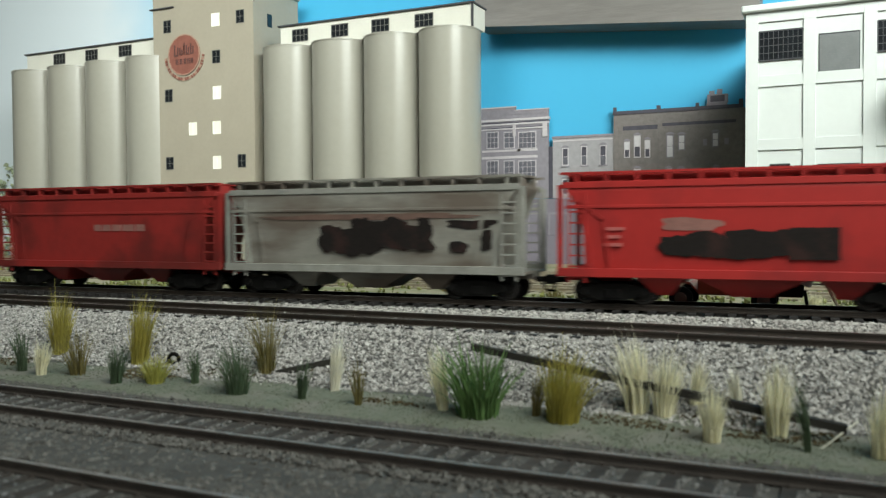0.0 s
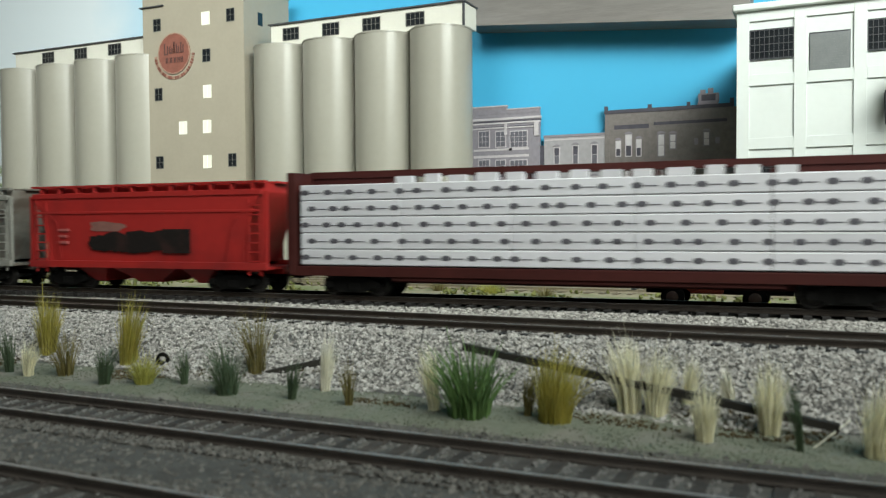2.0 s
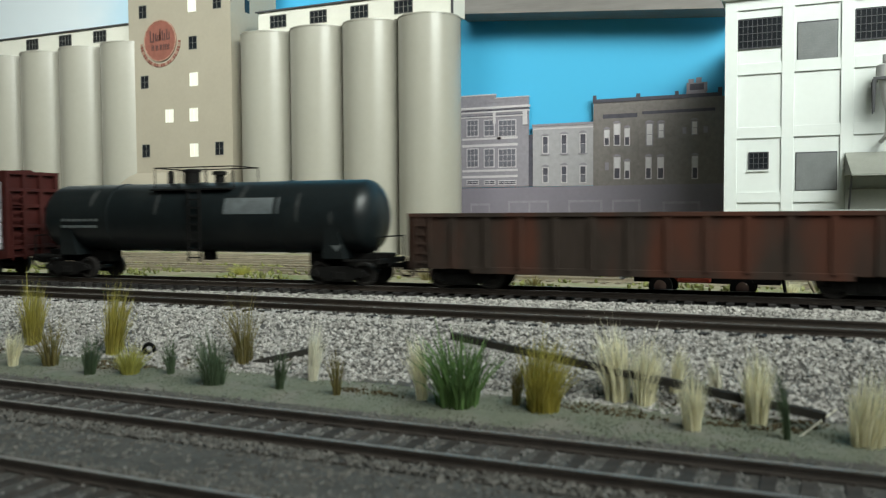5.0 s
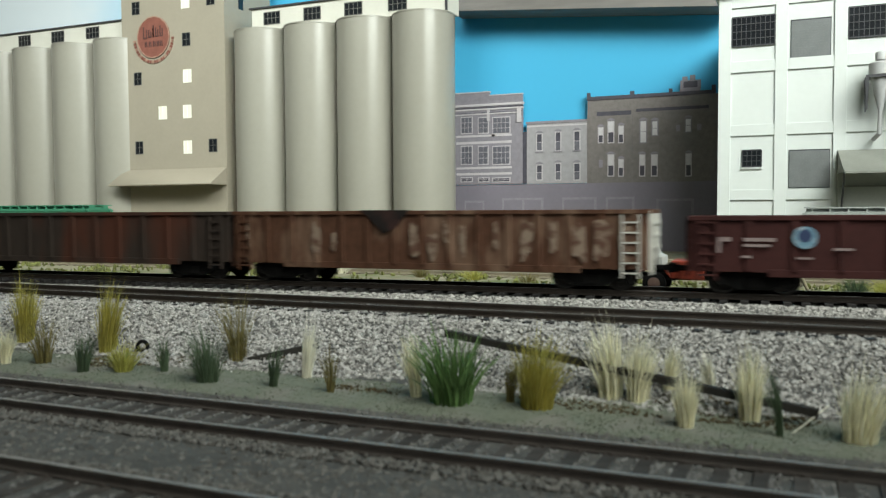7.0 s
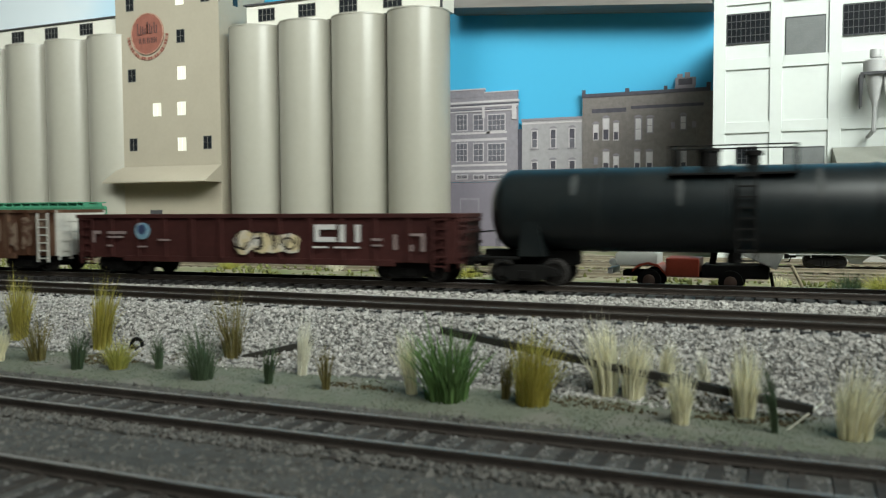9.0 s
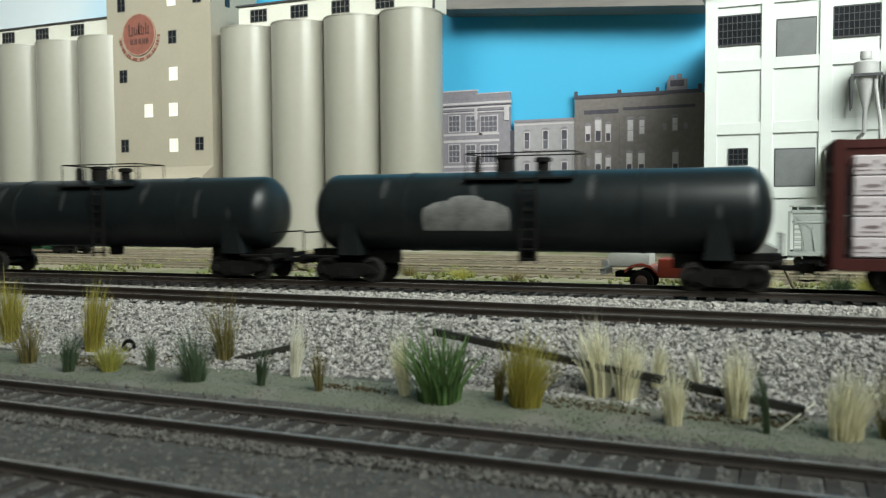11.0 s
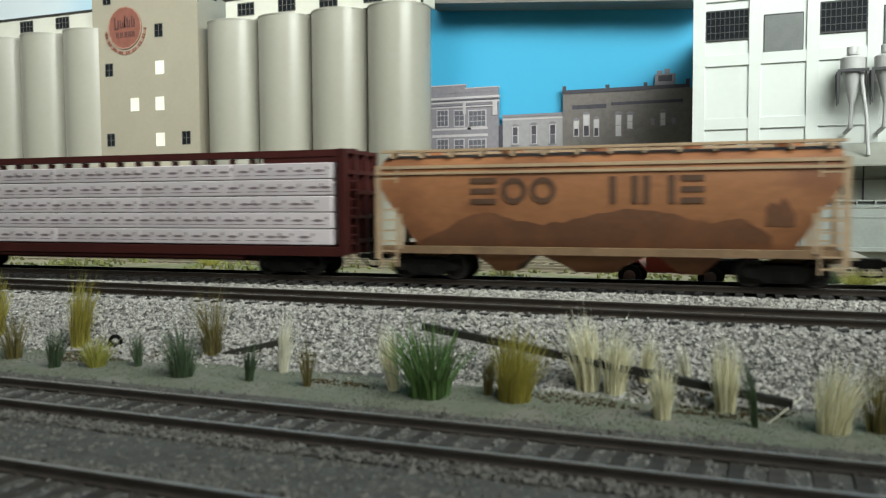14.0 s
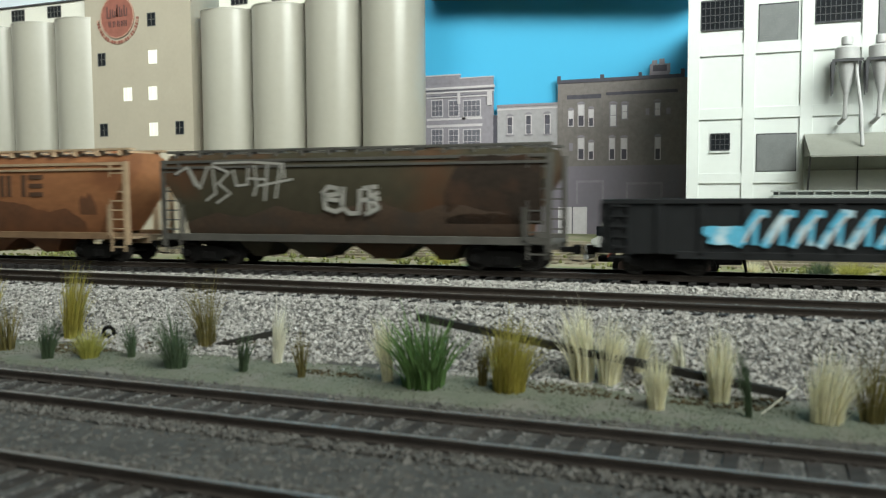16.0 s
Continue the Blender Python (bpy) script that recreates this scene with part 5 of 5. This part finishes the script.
for path in (((-1, 27), (-6, 27.5), (-7.5, 30), (-5, 32.4), (-1, 31.5), (-1, 29.4), (-6, 29)), ((-7, 29), (-6.5, 24), (-2, 22.4), (1, 24)), ((1.5, 31.8), (0.8, 24.5), (4, 21.8), (8, 22), (8.6, 31)), ((10, 31.6), (15.5, 32.2)),
             ((12.8, 32), (12.2, 22.2)), ((9.6, 27), (16.4, 27.6)), ((16, 30), (13, 28), (16.4, 24), (11, 21.6))):
    strokes(bm, path, 1.7, -16.65)
part("spray_paint", bm, shader("pale_spray_paint", (0.36, 0.345, 0.31), 0.6, 0.3, 6), c, "thick pale sprayed tag")
side_stain(c, "black_patch", 43, 80, 18, (30, 43.5, 43, 43.6, 42.8, 43.5, 40), shader("sooty_patch", (0.030, 0.022, 0.017), 0.9, 0.4, 14, spec=0.1, second=(0.06, 0.034, 0.022), amount=0.45), "sooty black repainted patch", SMOOTH_SIDE)
side_stain(c, "rust_stain", -72, 74, 13.3, (18, 22, 20, 25, 21, 24, 27, 22, 26, 23, 21), shader("brown_side_rust", (0.06, 0.037, 0.023), 0.75, 0.4, 16, second=(0.045, 0.034, 0.025), amount=0.5), "brown rust along the lower side", SMOOTH_SIDE)
c = couple(gondola("gondola", 182, 26.4, BLACK_PAINT, "black gondola with blue and white spray paint", 13), 2081, 2263)
bm = bmesh.new()
blob(bm, -58, -42, 10.6, 18.5, -17.05, 41, 0.35)
for i in range(11):
    x = -46 + 8.6 * i
    strokes(bm, ((x, 11.5), (x + 3.0, 17), (x + 6.5, 22.4), (x + 9, 22)), 2.4, -17.1)
    strokes(bm, ((x + 6, 21.5), (x + 5.4, 12)), 1.6, -17.12)
part("spray_paint", bm, CYAN, c, "blue and white spray-painted letters")


bm = bmesh.new()
for i in range(11):
    x = -44.5 + 8.6 * i
    strokes(bm, ((x + 0.4, 12.5), (x + 3.4, 18), (x + 6.2, 21.5)), 0.8, -17.3)
part("spray_highlight", bm, WHITE_MARK, c, "white sprayed highlights")


# ---------------------------------------------------------------- standing cars behind the train
def standing(ob, x, y, z):
    ob.location = Vector((x, y, z)) * K
    return tagged(ob, group="standing cars")


GREEN_CAR = shader("green_car_paint", (0.05, 0.22, 0.13), 0.55, 0.15, 20)
PALE_CAR = shader("pale_grey_car_paint", (0.30, 0.325, 0.31), 0.6, 0.12, 20)
g = standing(ribbed_hopper("covered_hopper", 150, GREEN_CAR, "green covered hopper standing by the elevator"), -541, 470, -2.5)
g.scale = (0.77, 0.77, 0.77)
p = standing(ribbed_hopper("covered_hopper", 150, PALE_CAR, "pale grey covered hopper standing at the factory dock"), 51, 470, -2.5)
p.scale = (0.67, 0.67, 0.67)

# tipper truck standing behind the running track
TRUCK_RED = shader("orange_red_truck_paint", (0.32, 0.055, 0.03), 0.45, 0.15, 8)
TRUCK_WHITE = shader("white_truck_paint", (0.42, 0.42, 0.39), 0.5, 0.1, 10)
tk = thing("tipper_truck", (-40, 352, -5.5), "small orange-red tipper truck with a white cab and tilted white bed", "truck")
part("frame", box(bmesh.new(), -26, 30, -5, 5, 6.0, 8.4), BLACK, tk, bevel=0.3)
part("side_tank", box(bmesh.new(), -8, 5, -8.5, 8.5, 6.4, 14.0), TRUCK_RED, tk, "orange-red body panel", bevel=0.4)
part("fender", loft(bmesh.new(), [[(x, -8.5, z), (x, 8.5, z), (x, 8.5, z + 1.0), (x, -8.5, z + 1.0)] for x, z in ((-21.5, 8.0), (-19, 10.2), (-15, 11.2), (-11, 10.2), (-8, 7.0))]), TRUCK_RED, tk)
cab = part("cab", stack(bmesh.new(), [(10.5, 8.5, 8), (15.5, 8.5, 8), (16.5, 6.0, 7.6), (22.5, 4.2, 7.0)], -20), TRUCK_WHITE, tk, "white cab with dark windows", bevel=0.3)
part("windscreen", box(bmesh.new(), -26.2, -15.0, -7.75, -7.3, 17.0, 21.0), DARK_GLASS, cab)
part("bumper", box(bmesh.new(), -31.5, -29.5, -8, 8, 7.0, 9.5), GREY_METAL, tk, bevel=0.2)
part("headlamp", spin(bmesh.new(), [(-0.8, 1.6), (0.8, 1.6), (1.0, 1.0)], 14, "y", (-29.4, -8.2, 12)), TRUCK_WHITE, tk)
bed_m = Matrix.Translation((9.0, 0, 21.0)) @ Matrix.Rotation(math.radians(24), 4, "Y")
bed = part("tilted_bed", box(bmesh.new(), -3, 27, -9, 9, 0, 9.5, bed_m), TRUCK_WHITE, tk, "white tilted box bed", bevel=0.3)
part("panel_mark", box(bmesh.new(), 1.5, 8.5, -9.3, -9.0, 2.6, 7.2, bed_m), SHUTTER, bed)
part("rear_box", box(bmesh.new(), 6, 31, -8.2, 8.2, 6.2, 11.5), BLACK, tk, "black rear chassis box", bevel=0.3)
part("ram", rod(bmesh.new(), (9, 0, 9), (11, 0, 22), 1.3, 10), BLACK, tk)
for x in (-14.5, 17):
    for y in (-8, 8):
        w = part("wheel", spin(bmesh.new(), [(-1.6, 3.4), (-1.5, 4.7), (1.5, 4.7), (1.6, 3.4)], 24, "y"), BLACK, tk, at=(x, y, 4.7))
        part("rim", spin(bmesh.new(), [(-1.9, 0.8), (-1.7, 2.4), (-1.2, 2.9), (1.7, 2.5)], 16, "y"), shader("dull_rim", (0.16, 0.10, 0.08), 0.5, 0.2, 3), w)
part("mudflap", rod(bmesh.new(), (33, -6, 0.5), (31.5, -6, 9), 0.7, 6), BLACK, tk)
solid("leaning_pole", rod(bmesh.new(), (4.5, 350, -5.4), (-1, 352, 6), 0.7, 8), shader("pale_wood_pole", (0.42, 0.36, 0.24), 0.7, 0.2, 4), "pale wooden pole leaning behind the truck", "pole")

# ---------------------------------------------------------------- planting and litter
def leafy(m, share):
    """Thin fibres let light through."""
    nt = m.node_tree
    b = nt.nodes["Principled BSDF"]
    tr = nt.nodes.new("ShaderNodeBsdfTranslucent")
    nt.links.new(b.inputs["Base Color"].links[0].from_socket, tr.inputs[0])
    mix = nt.nodes.new("ShaderNodeMixShader")
    mix.inputs[0].default_value = share
    nt.links.new(b.outputs[0], mix.inputs[1])
    nt.links.new(tr.outputs[0], mix.inputs[2])
    nt.links.new(mix.outputs[0], nt.nodes["Material Output"].inputs[0])
    return m


BLADE = {
    "y": shader("olive_yellow_grass", (0.50, 0.44, 0.10), 0.7, 0.25, 4, per_piece=0.3),
    "l": shader("yellow_green_grass", (0.55, 0.53, 0.14), 0.7, 0.25, 4, per_piece=0.3),
    "o": shader("brown_olive_grass", (0.26, 0.22, 0.08), 0.7, 0.3, 4, per_piece=0.35),
    "g": shader("dark_green_grass", (0.125, 0.18, 0.10), 0.7, 0.3, 4, per_piece=0.3),
    "G": shader("fresh_green_grass", (0.15, 0.26, 0.085), 0.7, 0.3, 4, per_piece=0.4),
    "c": shader("straw_grass", (0.98, 0.88, 0.62), 0.7, 0.2, 4, per_piece=0.22),
    "w": shader("bleached_straw_grass", (0.98, 0.91, 0.72), 0.7, 0.2, 4, per_piece=0.2),
}
for k, m in BLADE.items():
    leafy(m, 0.25 if k in "cw" else 0.5)
WORDS = {"y": "olive-yellow", "l": "yellow-green", "o": "brown-olive", "g": "dark green", "G": "fresh green", "c": "straw-coloured", "w": "bleached"}


def tuft(x, y, height, width, kind, seed):
    """A brush of fine fibres: dense at the foot, wispy and uneven at the tips."""
    r = random.Random(seed)
    z = ground_z(x, y) - 0.4
    width *= 1.22 if kind in "cw" else 1.38
    height *= 1.18 if kind in "cw" else 1.12
    bm = bmesh.new()
    coarse = kind == "G"
    n = int((50 + width * (24 if not coarse else 7)) * (0.55 if kind == "o" else 0.75 if kind == "g" else 1.0))
    tilt = r.uniform(-0.14, 0.14) * height
    flare = {"o": 2.1, "g": 1.3, "G": 1.15, "y": 0.9, "l": 1.5, "c": 0.95, "w": 0.8}[kind]
    for _ in range(n):
        a, q = r.uniform(0, 2 * math.pi), math.sqrt(r.random())
        ax, ay = math.cos(a) * q * width * 0.29, math.sin(a) * q * width * 0.25
        hh = height * (1.0 - 0.30 * q * q) * (0.42 + 0.58 * math.sqrt(r.random())) * (1.25 if r.random() < 0.12 else 1.0)
        lean = Vector((ax * flare + tilt + r.gauss(0, width * 0.10), ay * flare + r.gauss(0, width * 0.10)))
        w = r.uniform(0.12, 0.26) if not coarse else r.uniform(0.35, 0.75)
        a = r.uniform(0, math.pi)
        dx, dy = math.cos(a) * w / 2, math.sin(a) * w / 2
        prev = None
        for k in range(4):
            u = k / 3
            cx, cy, cz = ax * 0.85 + lean.x * u * u, ay * 0.85 + lean.y * u * u, hh * u * (1 - 0.06 * u)
            t = 1 - 0.85 * u * u
            row = [bm.verts.new((cx - dx * t, cy - dy * t, cz)), bm.verts.new((cx + dx * t, cy + dy * t, cz))]
            if prev:
                bm.faces.new((prev[0], prev[1], row[1], row[0]))
            prev = row
    return solid("grass_tuft", bm, BLADE[kind], WORDS[kind] + " static grass tuft on the green verge", "grass", (x, y, z), group="grass tufts on the verge")


TUFTS = ((-228, 175, 14.5, 4.5, "g"), (-236, 196, 21.5, 8.4, "y"), (-206, 177, 15.1, 6.7, "o"), (-217, 173, 11.0, 5.1, "c"), (-185, 172, 11.9, 4.8, "g"), (-197, 193, 22.0, 7.8, "y"),
         (-174, 176, 8.7, 7.1, "l"), (-162, 179, 10.5, 3.1, "g"), (-143, 174, 14.0, 8.5, "g"), (-147, 192, 19.3, 7.2, "o"), (-123, 175, 11.8, 2.9, "g"),
         (-119.4, 185, 15.4, 4.4, "w"), (-106, 175, 12.4, 2.6, "o"), (-84, 178, 14.9, 4.7, "c"), (-74, 176, 18.0, 14.4, "G"), (-61, 180, 12.0, 2.6, "o"),
         (-54, 178, 17.4, 11.0, "y"), (-39.5, 189, 17.2, 9.0, "c"), (-33, 187.5, 15.0, 8.0, "c"), (-27, 192, 10.5, 4.2, "c"), (-21, 174, 12.2, 5.8, "c"),
         (-18, 193, 8.4, 3.4, "w"), (-9, 183, 16.0, 7.0, "c"), (-3, 174, 15.3, 1.9, "g"), (11, 175, 14.2, 9.6, "c"), (19.5, 178, 14.5, 7.5, "o"))
for i, (x, y, hh, w, k) in enumerate(TUFTS):
    tuft(x, y, hh, w, k, 100 + i)


def old_timber(a, b, label):
    a, b = Vector(a), Vector(b)
    d = b - a
    bm = bmesh.new()
    n = 14
    rng = random.Random(4)
    loops = []
    for i in range(n + 1):
        u = i / n * d.length
        e = [rng.uniform(-0.12, 0.12) for _ in range(4)]
        loops.append([(u, -0.9 + e[0], -0.9), (u, 0.9, -0.9 + e[1]), (u, 0.9 + e[2], 0.8), (u, -0.9, 0.8 + e[3])])
    loft(bm, loops)
    ob = solid("old_timber", bm, TIMBER, label, "timber", group="discarded timbers")
    ob.matrix_world = Matrix.Translation(a * K) @ d.to_track_quat("X", "Z").to_matrix().to_4x4()
    return ob


old_timber((-83, 194.1, -2.0), (4, 182.7, -12.1), "dark old timber lying across the gravel slope")
old_timber((-144, 192.5, -13.0), (-125, 200, -8.6), "short dark old timber half buried in gravel")
bm = bmesh.new()
for i in range(20):
    a0, a1 = 2 * math.pi * i / 20, 2 * math.pi * (i + 1) / 20
    loft(bm, [[((1.6 + 0.6 * math.cos(q)) * math.cos(a), 0.6 * math.sin(q), (1.6 + 0.6 * math.cos(q)) * math.sin(a)) for q in [2 * math.pi * k / 8 for k in range(8)]] for a in (a0, a1)], close=False)
solid("rubber_ring", bm, BLACK, "small black rubber ring lying on the gravel slope", "ring", (-183, 193, ground_z(-183, 193) + 1.6), 0.3)
solid("dry_twig", rod(bmesh.new(), (-1.4, 176.2, -15.8), (6, 185.4, -11), 0.16, 6), BLADE["w"], "thin pale dry twig leaning over the verge", "twig")
bm = bmesh.new()
spin(bm, [(-0.8, 0.3), (-0.5, 0.9), (0.3, 0.9), (0.7, 0.4)], 10, "z")
solid("white_pebble", bm, WHITE_MARK, "small white pebble on the verge", "pebble", (-12.7, 186, ground_z(-12.7, 186) + 0.5))

# ---------------------------------------------------------------- gravel
rng = np.random.default_rng(11)


def bed(x0, x1, y0, y1, n):
    return np.stack([rng.uniform(x0, x1, n), rng.uniform(y0, y1, n)], 1)


def on_ground(p, lift=0.1):
    z = np.array([ground_z(a, b) for a, b in p]) + lift
    return np.column_stack([p, z])


def keep(p, f):
    return p[np.array([f(a, b) for a, b in p])]


def far_edge(x):
    return 189 + 3.0 * math.sin(x * 0.05) + 2.0 * math.sin(x * 0.13 + 1)


slope = keep(bed(-360, 70, 183, 223.5, 34000), lambda a, b: b > far_edge(a) - 2 or (a * 7.31 + b * 3.7) % 1 < 0.03)
between = keep(bed(-480, 110, 250.5, 300, 30000), lambda a, b: b < 297.5 + TILT * a)
inside = keep(bed(-400, 110, 221, 251, 7000), lambda a, b: abs(b - 236.6) > 10.5 or abs(b - 236.6) < 7)
for i, (p, s) in enumerate(((slope, 0.62), (between, 0.62), (inside, 0.38))):
    q = on_ground(p, 0.15 if i < 2 else -0.35)
    scatter("pale_gravel" if i < 2 else "dark_gravel", q, rng.uniform(0.55, 1.35, len(p)) * s, STONE_LIGHT if i < 2 else STONE_DARK, seed=20 + i, label="pale grey crushed stone ballast" if i < 2 else "oily dark ballast between the rails")
p = keep(bed(-400, 100, 218.5, 226.2, 5200), lambda a, b: noise.noise(Vector((a * 0.3, b * 0.4, 7))) > -0.28)
scatter("pale_gravel", np.column_stack([p, -2.0 + (p[:, 1] - 226) * 0.12]), rng.uniform(0.5, 0.95, len(p)) * 0.62, STONE_LIGHT, seed=27, label="pale stones heaped against the rail")
p = bed(-330, 80, 223, 250, 160)
scatter("loose_gravel", on_ground(p, 0.55), rng.uniform(0.4, 0.75, len(p)), STONE_LIGHT, seed=25, label="stray pale stones between the rails")
front = keep(bed(-260, 70, 40, 166, 36000), lambda a, b: min(abs(abs(b - 146.2) - 8.8), abs(abs(b - 95.8) - 8.8)) > 1.6)
q = on_ground(front, -0.25)
near_tie = (np.minimum(np.abs(front[:, 1] - 146.2), np.abs(front[:, 1] - 95.8)) < 15.5)
q[near_tie, 2] -= 0.1
scatter("dark_gravel", q, rng.uniform(0.5, 1.3, len(q)) * 0.75, STONE_DARK, seed=31, label="dark grey fine ballast round the near tracks")

for yc in (146.2, 95.8):
    ends = np.concatenate([bed(-250, 70, yc + 10.6, yc + 16, 2600), bed(-250, 70, yc - 16, yc - 10.6, 2600)])
    scatter("dark_gravel", np.column_stack([ends, np.full(len(ends), -16.75)]), rng.uniform(0.5, 1.2, len(ends)) * 0.7, STONE_DARK, seed=int(yc), label="dark ballast heaped over the tie ends")
    gaps = keep(bed(-230, 60, yc - 7.4, yc + 7.4, 5200), lambda p, q: 1.5 < (p + 230 + 3.3) % 6.6 + 0 and abs(((p + 230 + 3.3) % 6.6) - 3.3) > 1.55)
    scatter("pale_gravel", np.column_stack([gaps, np.full(len(gaps), -16.95)]), rng.uniform(0.5, 1.0, len(gaps)) * 0.55, STONE_GAP, seed=int(yc) + 1, label="grey ballast between the ties")

# turf crumbs, brown litter and dust on the verge
TURF = shader("grey_green_turf_crumbs", (0.16, 0.172, 0.13), 0.95, 0.3, 3, per_piece=0.25, spec=0.1)
LITTER = shader("brown_leaf_litter", (0.085, 0.065, 0.035), 0.95, 0.3, 3, per_piece=0.5, spec=0.1)
p = keep(bed(-330, 70, 163, 194, 13000), lambda a, b: b < far_edge(a) + 1.5 and noise.noise(Vector((a * 0.06, b * 0.12, 2))) > -0.35)
scatter("turf_crumbs", on_ground(p, 0.05), rng.uniform(0.12, 0.30, len(p)), TURF, seed=51, label="fine grey-green turf crumbs on the verge")
# denser by the timber, where dark crumbs also stand for its shadow
p = keep(bed(-330, 70, 178, 196, 9000), lambda a, b: noise.noise(Vector((a * 0.035, b * 0.10, 9))) > (0.02 if -48 < a < 6 else 0.28))
scatter("leaf_litter", on_ground(p, 0.1), rng.uniform(0.2, 0.55, len(p)), LITTER, seed=52, label="brown litter between the grass tufts, thickened for the shadow by the timber")

# shrubs and weeds of the yard behind the train
WEED = shader("yard_weed", (0.16, 0.17, 0.05), 0.8, 0.35, 4, per_piece=0.4)
p = keep(bed(-620, 130, 345, 455, 2600), lambda a, b: noise.noise(Vector((a * 0.02, b * 0.03, 3))) > -0.05)
scatter("yard_weeds", on_ground(p, 0.8), rng.uniform(0.4, 1.7, len(p)), WEED, flat=1.2, seed=41, label="low green and straw weeds in the yard")
for i, (x, y, hh, w, k) in enumerate(((20, 362, 9, 10, "g"), (32, 368, 8, 12, "l"), (-6, 372, 6, 8, "c"), (-150, 385, 6, 10, "l"), (-182, 392, 7, 8, "o"), (-120, 380, 6, 9, "o"), (-235, 400, 7, 12, "w"), (48, 360, 8, 12, "l"), (-300, 392, 6, 12, "l"))):
    tuft(x, y, hh, w, k, 300 + i)


# ---------------------------------------------------------------- the train's run
def travel(t):
    """How far the train has gone, in mm (to the left, along the running track)."""
    return -127.93 * t - 0.203 * t * t - 0.00917 * t ** 3


def motions():
    for c, middle in FLEET:
        rows = []
        for i in range(17):
            x = middle + travel(i)
            rows.append((float(i), pose(x * K, run_y(x) * K, 0, 0, 0, math.degrees(run_turn(x)))))
        walk(c, rows)
        for truck in [o for o in c.children if o.name.split(".")[0] == "truck"]:
            for axle in [o for o in truck.children if o.name.split(".")[0] == "wheelset"]:
                x, y, z = axle.location
                walk(axle, [(i / FPS, pose(x, y, z, 0, math.degrees(travel(i / FPS) / 4.75), 0)) for i in range(16 * FPS + 1)])


motions()
